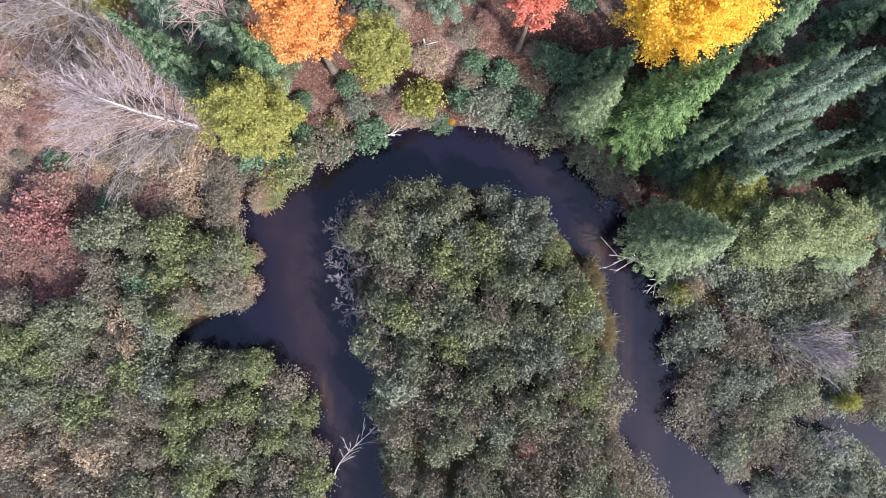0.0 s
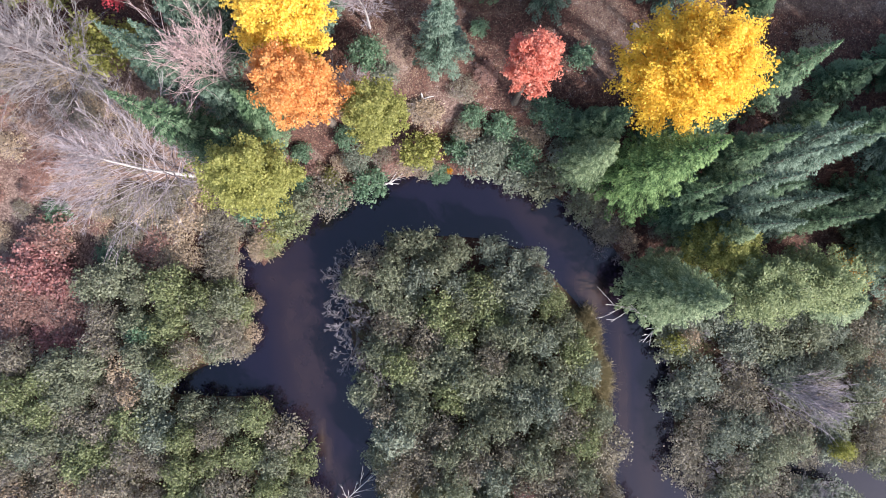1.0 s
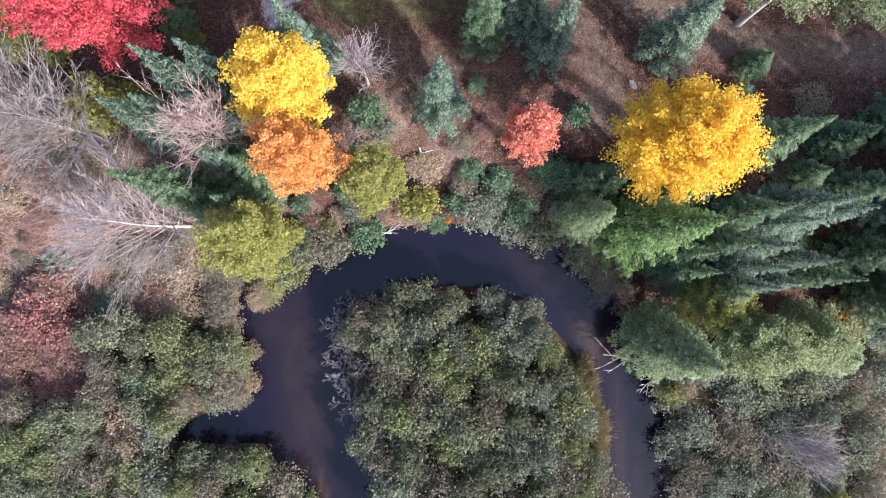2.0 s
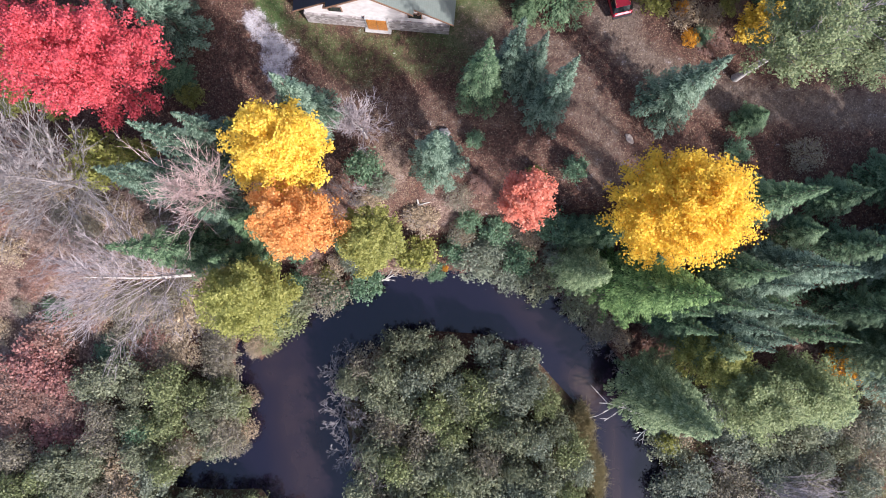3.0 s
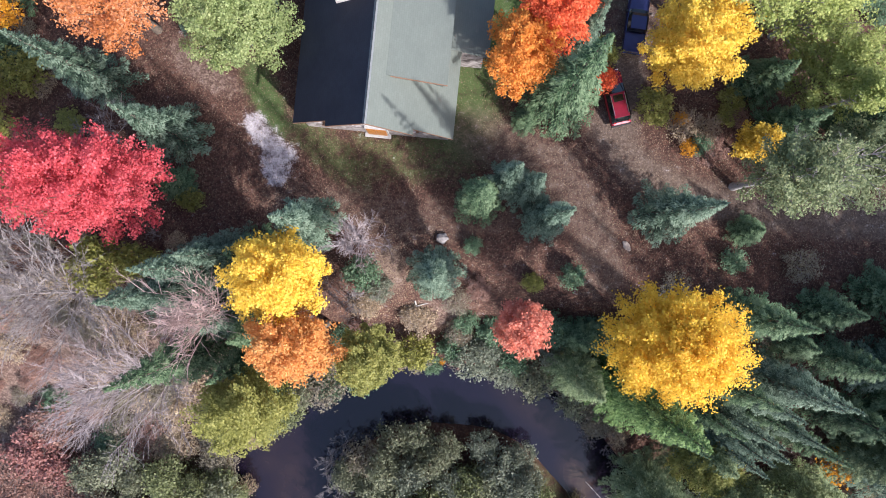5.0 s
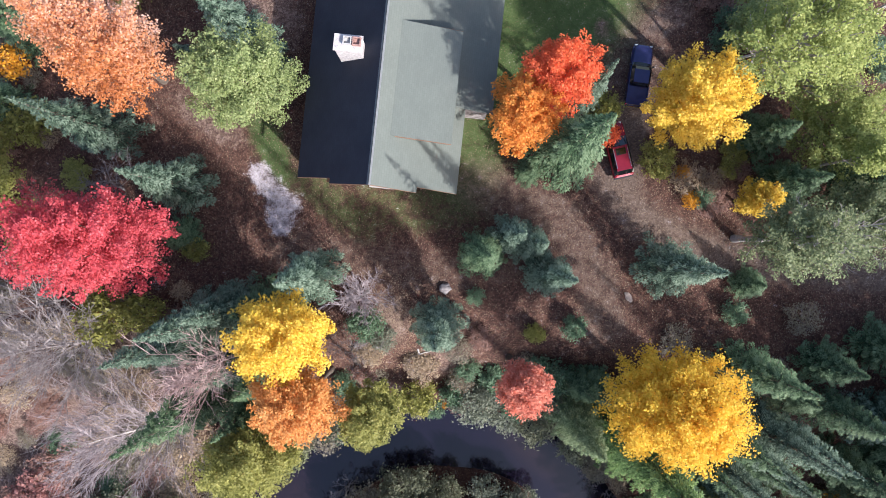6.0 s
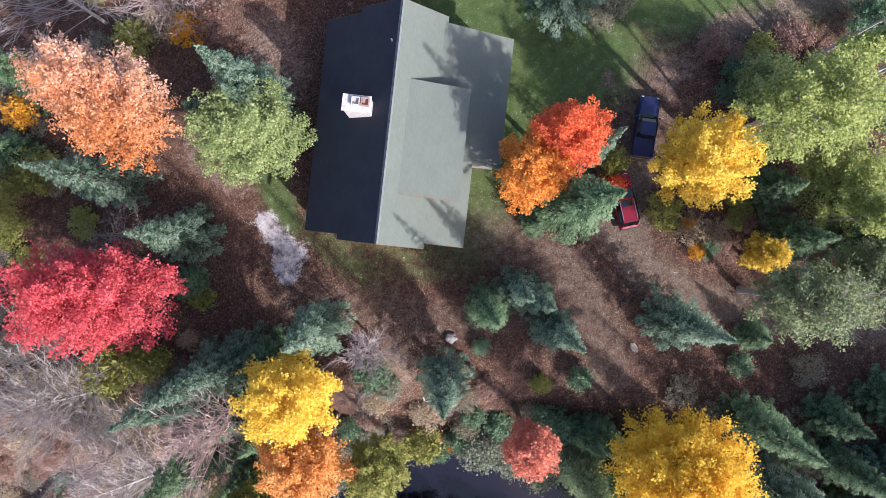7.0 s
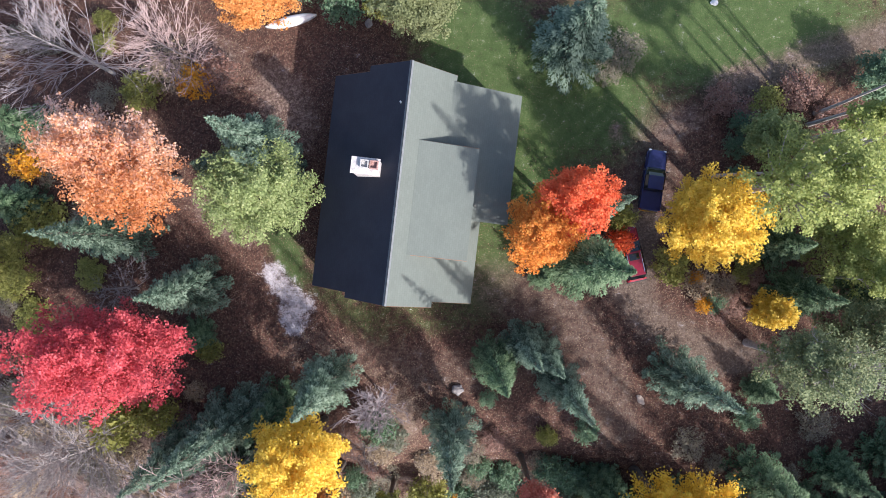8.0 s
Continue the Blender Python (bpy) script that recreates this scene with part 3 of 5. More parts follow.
def leafy_crown(rx, ry, rz, seed, boughs=40, leaves=24000, size=0.155, finger=1.0, rough=0.16, low=-0.5, uneven=0.0, fill=0.15):
    """A crown of boughs that climb outwards and carry flat, uneven sprays of leaves. Centre at the origin. Returns leaves and bough ends."""
    g = np.random.default_rng(seed)
    i = np.arange(boughs) + 0.5
    cz = 1 - (1 - low) * i / boughs + g.normal(0, 0.05, boughs)
    az = np.pi * (1 + 5 ** 0.5) * i + g.normal(0, 0.3, boughs)
    more = 4 + boughs // 8
    cz, az, boughs = np.append(cz, 1 - 0.25 * g.random(more) ** 2), np.append(az, g.uniform(0, 6.28, more)), boughs + more
    cz = np.clip(cz, -0.9, 0.9995)
    ring = np.sqrt(1 - cz * cz)
    way = np.stack([ring * np.cos(az), ring * np.sin(az), cz], 1)
    lobes = np.zeros(boughs)
    for _ in range(6):
        q = unit(g.normal(0, 1, 3))
        lobes += g.uniform(-1, 1) * np.maximum(0, way @ q) ** 2
    R = np.array([rx, ry, rz])
    reach = np.clip(1 + rough * lobes + g.normal(0, uneven or 0.10 + 0.05 * finger, boughs), 0.62, 1.12)
    ends = way * reach[:, None] * R
    root = np.stack([ends[:, 0] * 0.05, ends[:, 1] * 0.05, np.minimum(ends[:, 2] * 0.4 - rz * 0.35, ends[:, 2] - 0.1 * rz)], 1)
    # sprays along each bough
    P, S, D = [], [], []
    mean = (rx + ry) / 2
    for e, r0 in zip(ends, root):
        ln = np.linalg.norm(e - r0)
        d = (e - r0) / ln
        side = unit(np.cross(d, np.array([0, 0, 1.0])) + 1e-6)
        k = int(8 + 3.0 * ln)
        t = 1 - 0.7 * g.random(k) ** 1.3
        t[0] = 1.0
        off = g.normal(0, 1, k) * ln * 0.24 * (1.08 - t) ** 0.6 / (0.6 + 0.4 * finger)
        p = r0 + d * (ln * t)[:, None] + side * off[:, None]
        p[:, 2] += g.normal(0, 0.06 * ln, k) - 0.08 * np.abs(off)
        P.append(p)
        S.append((0.26 + 0.06 * mean) * (1.25 if finger > 2 else 1.0) * g.uniform(0.65, 1.3, k) * (1.25 - 0.45 * t))
        D.append(unit(d[None] * (0.6 + finger) + side[None] * (np.sign(off) * 0.6)[:, None] + g.normal(0, 0.2, (k, 3))))
    P, S, D = np.concatenate(P), np.concatenate(S), np.concatenate(D)
    w = S ** 2
    k = g.choice(len(P), leaves, p=w / w.sum())
    q = unit(g.normal(0, 1, (leaves, 3))) * (g.random(leaves) ** 0.45)[:, None]
    d = D[k]
    along = np.sum(q * d, 1, keepdims=True)
    q = (q - along * d) / (0.62 + 0.38 * finger) + along * d * (0.9 + 0.35 * finger)
    q[:, 2] *= 0.62
    c = P[k] + q * S[k][:, None]
    # small inner sprays close the gaps between the boughs
    n_in = int(leaves * fill)
    up = g.uniform(low * 0.6, 1.0, n_in)
    turn, flat = g.uniform(0, 6.283, n_in), np.sqrt(1 - up * up)
    c[:n_in] = np.stack([flat * np.cos(turn), flat * np.sin(turn), up], 1) * R * np.clip(g.normal(0.76, 0.07, n_in), 0.5, 0.9)[:, None]
    nrm = unit(unit(c) * 0.45 + np.array([0, 0, 0.85]) + g.normal(0, 0.33, (leaves, 3)))
    ax = np.cross(nrm, g.normal(0, 1, (leaves, 3))) + d * 0.4
    ln = size * g.uniform(0.6, 1.4, leaves)
    return sprigs(c, ax, nrm, ln, ln * g.uniform(0.7, 1.1, leaves)), ends


def limbs_to(ends, foot, r, seed, sides=4, top=0.3):
    """Boughs that spring from the upper trunk and bend up to the given ends."""
    g = np.random.default_rng(seed)
    out = []
    for e in ends:
        start = np.array([0, 0, foot + (e[2] - foot) * g.uniform(0.05, top)])
        mid = start + (e - start) * 0.5 + np.array([0, 0, -0.12 * np.linalg.norm(e - start)]) + g.normal(0, 0.12, 3)
        s = np.linspace(0, 1, 5)[:, None]
        pts = (1 - s) ** 2 * start + 2 * s * (1 - s) * mid + s * s * e
        out.append(tube(pts, r * np.array([1, 0.75, 0.5, 0.32, 0.15]), sides))
    return join(out)


def bare_branches(h, spread, seed, depth=4, lean=(0, 0), r=0.16, kids=5, thin=0.012, limbs=14, first=0.25, reach=1.0):
    """A leafless tree: the trunk, and each limb with its forks down to fine twigs."""
    g = np.random.default_rng(seed)

    def grow(out, fine, p, d, ln, rad, lvl):
        n = 4 if lvl == 1 else 3 if lvl == 2 else 2
        pts, way = [p], d
        for _ in range(n):
            way = unit(way + g.normal(0, 0.07, 3) + np.array([0, 0, 0.04]))
            pts.append(pts[-1] + way * ln / n)
        if lvl < depth:
            (out if lvl < 3 else fine).append(tube(pts, np.linspace(rad, max(thin * 0.6, rad * 0.4), n + 1), 4 if lvl == 1 else 3))
        else:
            side = unit(np.cross(way, g.normal(0, 1, 3))) * thin
            fine.append((np.stack([p - side, p + side, pts[-1]]), [(0, 1, 2)]))
            return
        for j in range(kids + (3 if lvl == depth - 1 else 1 if lvl == 1 else 0)):
            t = g.uniform(0.2, 1.0)
            q = p + (pts[-1] - p) * t if n < 3 else pts[min(n, int(t * n + 0.5))]
            turn = unit(g.normal(0, 1, 3))
            grow(out, fine, q, unit(way * 0.9 + turn * spread), ln * g.uniform(0.36, 0.62), max(thin, rad * g.uniform(0.32, 0.48)), lvl + 1)

    d0 = unit(np.array([lean[0], lean[1], 1.0]))
    pts = np.linspace(0, 0.72, 7)[:, None] * h * d0
    pts[1:-1] += g.normal(0, 0.012 * h, (5, 3)) * np.array([1, 1, 0])
    pts[0] = (0, 0, -0.3)
    trunk = tube(pts, np.linspace(r * 1.2, r * 0.35, 7), 7)
    made = []
    for j in range(limbs):
        t = first + (1 - first) * (j + 0.5) / limbs
        p = pts[min(5, int(t * 6))] + (pts[min(6, int(t * 6) + 1)] - pts[min(5, int(t * 6))]) * (t * 6 % 1)
        a = j * 2.4 + g.normal(0, 0.3)
        side = np.array([math.cos(a), math.sin(a), 0.0])
        out, fine = [], []
        grow(out, fine, p, unit(d0 * (0.45 + 0.6 * t) + side * spread * 1.15), reach * h * g.uniform(0.3, 0.44) * (1.15 - 0.45 * t), r * (0.4 - 0.2 * t), 1)
        made.append((join(out), join(fine)))
    return trunk, made


def fan_branches(h, spread, seed, lean=(0, 0), r=0.16, limbs=30, first=0.2, side_twigs=9):
    """A leafless tree with a pale trunk and many long, straight, climbing limbs that carry fine twigs."""
    g = np.random.default_rng(seed)
    d0 = unit(np.array([lean[0], lean[1], 1.0]))
    s = np.linspace(0, 1, 8)[:, None]
    pts = s * 0.9 * h * d0 + np.sin(s * 5 + seed) * np.array([0.02 * h, 0.015 * h, 0]) * s
    pts[0] = (0, 0, -0.3)
    trunk = tube(pts, np.linspace(r * 1.2, 0.02, 8), 7)
    made = []
    for j in range(limbs):
        t = first + (0.95 - first) * (j + g.random()) / limbs
        k = min(6, int(t * 7))
        p = pts[k] + (pts[k + 1] - pts[k]) * (t * 7 - k)
        a = j * 2.4 + g.normal(0, 0.35)
        out_way = np.array([math.cos(a), math.sin(a), 0.0])
        d = unit(d0 + out_way * spread * g.uniform(0.75, 1.25) * (1.25 - 0.5 * t))
        ln = h * (1.02 - t) * g.uniform(0.55, 0.85) + 0.08 * h
        rad = max(0.02, r * 0.36 * (1.05 - t))
        steps, way = [p], d
        for _ in range(5):
            way = unit(way + g.normal(0, 0.05, 3) + np.array([0, 0, 0.05]))
            steps.append(steps[-1] + way * ln / 5)
        steps = np.array(steps)
        limb = tube(steps, np.linspace(rad, 0.012, 6), 4)
        fine = []
        for _ in range(side_twigs):
            u = g.uniform(0.2, 1.0) * 5
            i = min(4, int(u))
            b = steps[i] + (steps[i + 1] - steps[i]) * (u - i)
            tw = unit(d + unit(g.normal(0, 1, 3)) * 0.62)
            l2 = ln * g.uniform(0.22, 0.46) * (1.15 - 0.11 * u)
            c = b + tw * l2 * 0.5 + g.normal(0, 0.03 * l2, 3)
            e = c + unit(tw + g.normal(0, 0.2, 3) + np.array([0, 0, 0.1])) * l2 * 0.5
            fine.append(tube([b, c, e], (0.022, 0.016, 0.007), 3))
            for _ in range(5):
                f0 = b + (e - b) * g.uniform(0.25, 0.95)
                f1 = f0 + unit(tw + unit(g.normal(0, 1, 3)) * 0.7) * l2 * g.uniform(0.25, 0.5)
                w0 = unit(np.cross(f1 - f0, g.normal(0, 1, 3))) * 0.014
                fine.append((np.stack([f0 - w0, f0 + w0, f1]), [(0, 1, 2)]))
        made.append((limb, join(fine)))
    return trunk, made


def shrub_leaves(seed, leaves=2200, size=0.09, top=1.25, puffs=52):
    """Unit shrub: an uneven, airy dome about 1 m in radius."""
    g = np.random.default_rng(seed)
    i = np.arange(puffs) + 0.5
    a, rr = i * 2.39996 + g.normal(0, 0.35, puffs), np.sqrt(i / puffs) * 0.9 + g.normal(0, 0.06, puffs)
    ends = np.stack([rr * np.cos(a), rr * np.sin(a), top * (1 - 0.38 * rr ** 2) * g.uniform(0.7, 1.06, puffs)], 1)
    k = g.integers(0, puffs, leaves)
    pr = g.uniform(0.16, 0.34, puffs)
    q = unit(g.normal(0, 1, (leaves, 3))) * (g.random(leaves) ** 0.5)[:, None]
    c = ends[k] + q * pr[k][:, None] * np.array([1, 1, 0.8])
    stray = g.random(leaves) < 0.27
    c[stray] += g.normal(0, 0.14, (stray.sum(), 3))
    drop = g.random(leaves) < 0.26
    c[drop, 2] *= g.uniform(0.3, 0.85, drop.sum())
    nrm = unit(np.array([0, 0, 0.9]) + q * 0.5 + g.normal(0, 0.5, (leaves, 3)))
    ax = np.cross(nrm, g.normal(0, 1, (leaves, 3)))
    ln = size * g.uniform(0.6, 1.5, leaves)
    return sprigs(c, ax, nrm, ln, ln * g.uniform(0.6, 1.0, leaves)), ends


def shrub_stems(ends, seed, r=0.014, twigs=2, main=10):
    g = np.random.default_rng(seed)
    out = []
    for n, e in enumerate(ends):
        mid = np.array([e[0] * 0.45, e[1] * 0.45, e[2] * 0.72])
        tip = e * np.array([1.08, 1.08, 1.05])
        if n % max(1, len(ends) // main) == 0:
            out.append(tube([np.array([e[0] * 0.12, e[1] * 0.12, -0.2]), mid, tip], r * np.array([1, 0.7, 0.3]), 3))
        for _ in range(twigs):
            d = unit(g.normal(0, 1, 3) + np.array([e[0], e[1], 0.6])) * g.uniform(0.2, 0.5)
            b = mid + (tip - mid) * g.uniform(0.4, 1.0)
            v = np.stack([b, b + np.array([0, 0, r * 0.9]) + np.cross(d, [0, 0, 1]) * 0.02, b + d])
            out.append((v, [(0, 1, 2)]))
    return join(out)


def place(x, y, turn=0.0, s=(1, 1, 1), sink=0.0, lean=(0, 0)):
    return Matrix.Translation((x, y, height(x, y) - sink)) @ Euler((radians(lean[0]), radians(lean[1]), radians(turn))).to_matrix().to_4x4() @ Matrix.Diagonal((*s, 1))


# ---- conifers ----
CONIFER_KINDS = {
    "spruce": (M_SPRUCE, 16.0, 2.5, dict(droop=0.36, per=8, dense=2.2, power=1.0, gap=0.038)),
    "fir": (M_FIR, 16.0, 2.6, dict(droop=0.28, per=8.5, dense=2.2, power=0.98, gap=0.037)),
    "cedar": (M_CEDAR, 20.0, 4.2, dict(droop=0.2, per=16, power=0.92, wide=1.15, gap=0.036, dense=2.0)),
    "pine": (M_PINE, 14.0, 3.4, dict(droop=0.16, per=14, power=0.75, wide=1.1, dense=2.1)),
}
CONIFER_LABELS = {
    "spruce": "tall blue-green spruce with drooping boughs and a pointed top",
    "fir": "dark green fir tree with a narrow pointed crown",
    "cedar": "broad bright green conifer with a dense tapering crown",
    "pine": "soft grey-green pine with a loose rounded crown",
}
CONIFERS = [
    # around the yard: x, y, height of the tip, radius
    ("spruce", 18.5, 25.7, 16.2, 2.6), ("fir", 3.4, 26.5, 17.2, 2.2), ("spruce", 5.6, 28.0, 16.4, 1.9), ("spruce", 7.2, 27.4, 15.2, 1.8), ("spruce", 8.6, 25.1, 18.2, 2.1),
    ("spruce", 0.1, 20.7, 17.6, 2.35), ("spruce", -10.1, 24.4, 16.6, 2.6), ("fir", 25.9, 24.4, 4.9, 1.6), ("fir", 9.9, 34.6, 21.4, 3.3), ("spruce", 11.4, 39.2, 15.6, 1.6), ("fir", 7.4, 33.3, 4.5, 1.3),
    ("spruce", 9.0, 52.4, 15.0, 3.4),
    # above the outer bend
    ("fir", 25.3, 17.6, 14.8, 2.5), ("cedar", 16.7, 10.9, 19.2, 3.9), ("spruce", 26.8, 12.5, 15.0, 2.5), ("spruce", 29.0, 12.0, 13.3, 2.4), ("spruce", 25.4, 11.2, 12.9, 2.1), ("fir", 23.6, 12.1, 13.3, 2.4), ("spruce", 23.8, 9.5, 13.4, 2.2), ("fir", 22.0, 9.6, 11.5, 2.1),
    # fir at 18.4, 13.4 is added below the maple to shade the ground
    ("spruce", 23.9, 7.9, 11.9, 2.1), ("fir", 19.8, 9.0, 9.9, 1.9), ("fir", 20.5, 7.5, 8.6, 1.9), ("spruce", 28.9, 8.4, 9.2, 1.9), ("fir", 31.0, 7.0, 8.8, 1.9), ("fir", 26.6, 9.4, 8.0, 1.7), ("fir", 14.2, 15.0, 7.5, 1.9), ("fir", 18.4, 13.4, 9.5, 2.4), ("spruce", 24.4, 6.4, 9.6, 2.1),
    ("pine", 19.5, 1.0, 11.6, 3.6), ("pine", 23.4, 5.6, 6.5, 2.6), ("pine", 12.4, 11.9, 9.8, 2.4),
    ("spruce", 27.4, 6.6, 6.5, 2.3), ("fir", 32.0, 18.0, 8.6, 2.2), ("fir", 33.0, 14.0, 11.5, 2.2), ("fir", 29.6, 15.2, 6.5, 2.0),
    # fir at 20.8, 14.4 is added, hidden under the maple, to shade the yard
    ("fir", 36.5, 19.5, 9.0, 2.4), ("spruce", 36.5, 13.5, 13.5, 2.6), ("fir", 35.0, 9.0, 11.5, 2.6), ("fir", 20.8, 14.4, 11.5, 2.3), ("fir", 12.6, 15.2, 6.0, 1.8), ("pine", 39.0, 4.5, 5.5, 3.0), ("pine", 35.0, 0.0, 1.0, 3.0),
    # the wood goes on eastwards and shades the slope
    ("fir", 41.0, 9.0, 20.0, 3.2), ("spruce", 43.5, 13.0, 21.0, 3.2), ("fir", 40.5, 17.5, 19.0, 3.2), ("fir", 45.5, 7.0, 21.0, 3.2), ("spruce", 46.0, 17.0, 21.0, 3.2), ("fir", 43.0, 20.5, 18.0, 3.0), ("fir", 48.5, 11.5, 21.0, 3.2), ("fir", 39.5, 11.5, 17.0, 3.0), ("fir", 40.0, 14.6, 19.0, 3.2), ("spruce", 42.5, 10.6, 20.0, 3.3), ("fir", 40.4, 7.0, 19.0, 3.2), ("fir", 43.0, 5.0, 20.0, 3.3), ("spruce", 41.0, 2.6, 18.0, 3.2), ("fir", 46.0, 10.6, 22.0, 3.4), ("fir", 48.0, 14.6, 22.0, 3.4), ("spruce", 47.0, 2.6, 21.0, 3.4), ("fir", 50.0, 6.6, 23.0, 3.5),
    # west of the yard and above the west bank
    ("spruce", -16.0, 21.9, 17.0, 2.3), ("spruce", -17.9, 21.0, 18.6, 2.6), ("spruce", -21.6, 18.7, 15.2, 2.4), ("spruce", -19.7, 19.0, 14.6, 2.3), ("fir", -19.5, 13.7, 18.2, 2.9), ("fir", -15.7, 12.8, 11.0, 2.1),
    ("fir", -13.8, 22.0, 13.5, 2.4), ("fir", -14.6, 15.6, 10.0, 2.4), ("spruce", -17.2, 16.6, 11.0, 2.4), ("fir", -21.4, 27.6, 6.5, 1.8),
    ("spruce", -27.2, 35.8, 16.4, 2.6), ("spruce", -21.2, 31.6, 14.4, 2.5), ("spruce", -15.7, 43.2, 17.4, 2.9), ("spruce", -14.9, 41.4, 15.0, 2.4), ("fir", -34.2, 44.2, 12.5, 2.4), ("spruce", -19.4, 41.2, 9.5, 2.1), ("fir", -36.0, 38.0, 10.0, 2.2),
    # the eastern woods
    ("fir", 27.7, 32.6, 11.0, 2.5), ("fir", 26.4, 36.6, 9.0, 2.3), ("fir", 33.5, 33.0, 12.0, 2.6),
]


def build_conifers():
    protos = {}
    for k, (kind, (mat, h, r, opts)) in enumerate(CONIFER_KINDS.items()):
        protos[kind] = []
        for v in range(2 if kind in ("spruce", "fir") else 1):
            cv, cf, tips = conifer_crown(h, r, 100 + 10 * k + v, **opts)
            tv, tf = trunk_piece(h * 0.96, 0.019 * h, seed=k + v, top=0.06)
            protos[kind].append((cv, cf, tv, tf, mat, h, r, tips))
    first = {}
    for i, (kind, x, y, tip, r) in enumerate(CONIFERS):
        v = i % len(protos[kind])
        cv, cf, tv, tf, mat, h, r0, tips = protos[kind][v]
        z = height(x, y)
        s = (tip - z) / h
        m = Matrix.Translation((x, y, z)) @ pose(0, 0, 0, 0, 0, (i * 137.5) % 360) @ Matrix.Diagonal((r / r0, r / r0, s, 1))
        if (kind, v) not in first:
            root = thing({"spruce": "spruce_tree", "fir": "fir_tree", "cedar": "cedar_tree", "pine": "pine_tree"}[kind], m, CONIFER_LABELS[kind], "tree", "conifers")
            mesh_object("trunk", tv, tf, M_BARK, root, smooth=True)
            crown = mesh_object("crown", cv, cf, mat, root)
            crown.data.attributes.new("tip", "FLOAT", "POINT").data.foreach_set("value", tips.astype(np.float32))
            first[kind, v] = root
        else:
            proto = first[kind, v]
            made = copy_thing(proto, Matrix.Identity(4))
            made.matrix_basis = m


build_conifers()


# ---- broadleaf trees in autumn colour ----
BROADLEAF = [
    # x, y, top, radius across, radius along, material, finger, leaves, seed, label
    (16.5, 16.4, 17.8, 4.25, 3.6, M_YELLOW, 2.6, 31000, 1, "large golden-yellow maple with radiating boughs above the slope"),
    (6.4, 17.3, 14.2, 2.0, 1.95, M_CORAL, 1.7, 6000, 2, "small coral-red maple on the brown slope"),
    (-10.7, 20.5, 16.7, 3.35, 3.0, M_LEMON, 1.0, 12500, 3, "bright yellow maple beside a spruce"),
    (-9.6, 15.7, 15.6, 3.15, 2.5, M_ORANGE, 1.0, 11000, 4, "orange maple above the river bank"),
    (-4.8, 14.2, 11.6, 2.1, 2.4, M_OLIVE, 1.1, 8000, 5, "olive-green broadleaf tree turning yellow by the river"),
    (-25.3, 27.0, 16.9, 5.5, 3.9, M_RED, 1.8, 21000, 6, "wide crimson maple beside the brown clearing"),
    (-14.4, 10.0, 11.2, 3.75, 2.8, M_OLIVE, 1.1, 12000, 7, "broad olive-yellow tree over the west bank"),
    (6.35, 37.0, 13.2, 2.7, 3.1, M_TANGERINE, 1.3, 8500, 8, "orange maple beside the house"),
    (8.4, 39.2, 15.3, 2.55, 2.4, M_FLAME, 1.3, 7000, 9, "flame-red maple beside the house"),
    (19.0, 38.2, 13.6, 3.7, 3.5, M_LEMON, 1.5, 14000, 10, "bright yellow maple beside the parked vehicles"),
    (-14.9, 39.5, 13.2, 4.1, 3.6, M_LIME, 1.0, 14000, 11, "pale green rounded broadleaf tree beside the house"),
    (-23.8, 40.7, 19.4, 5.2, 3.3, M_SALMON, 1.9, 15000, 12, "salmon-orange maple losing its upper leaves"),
    (25.2, 31.2, 7.4, 1.6, 1.55, M_LEMON, 1.7, 3600, 13, "small amber tree beside the drive"),
    (21.7, 40.6, 23.2, 3.4, 3.3, M_ASPEN, 1.6, 7000, 14, "tall pale green aspen with light bark"),
    (28.2, 41.0, 13.0, 3.8, 3.3, M_ASPEN, 1.6, 5500, 17, "pale green aspen behind taller ones"),
    (30.9, 36.6, 11.0, 3.7, 3.4, M_ASPEN, 1.3, 6500, 15, "tall pale green broadleaf tree in the eastern woods"),
    (25.2, 28.2, 17.0, 3.3, 2.9, M_GREYASPEN, 1.4, 6500, 16, "thin-leaved grey-green aspen beside the drive"),
    (32.4, 29.8, 12.0, 3.8, 3.4, M_GREYASPEN, 1.0, 7000, 18, "leafy grey-green tree beside the drive"),
    (-16.6, 55.0, 8.0, 3.0, 2.4, M_ORANGE, 0.9, 6000, 19, "orange maple beside the canoe"),
    (-3.6, 55.2, 6.0, 3.6, 2.4, M_WILLOW, 0.8, 7500, 20, "low spreading green tree behind the house"),
    (23.6, 4.6, 3.6, 2.7, 2.3, M_OLIVE, 1.0, 6500, 21, "yellow-green bushy tree among dark conifers"),
    (34.4, 50.4, 5.5, 2.4, 2.2, M_BUSH, 0.9, 4500, 22, "green broadleaf tree at the lawn's edge"),
    (26.4, 1.4, 7.2, 3.6, 3.0, M_TAMARACK, 1.0, 9000, 24, "soft yellow-green tamarack at the edge of the thicket"),
    (31.2, 1.8, 5.0, 3.2, 2.8, M_TAMARACK, 1.0, 7000, 25, "soft yellow-green tamarack beside dark spruces"),
    (25.4, 45.2, 6.0, 2.5, 2.0, M_LIME, 1.2, 5000, 26, "low green broadleaf tree at the edge of the eastern woods"),
    (30.2, 43.4, 8.5, 2.6, 2.2, M_ASPEN, 1.2, 5000, 27, "pale green broadleaf tree over fallen trunks"),
    (-37.0, 33.5, 8.0, 3.2, 2.8, M_OLIVE, 0.9, 6000, 23, "olive broadleaf tree in the western woods"),
]


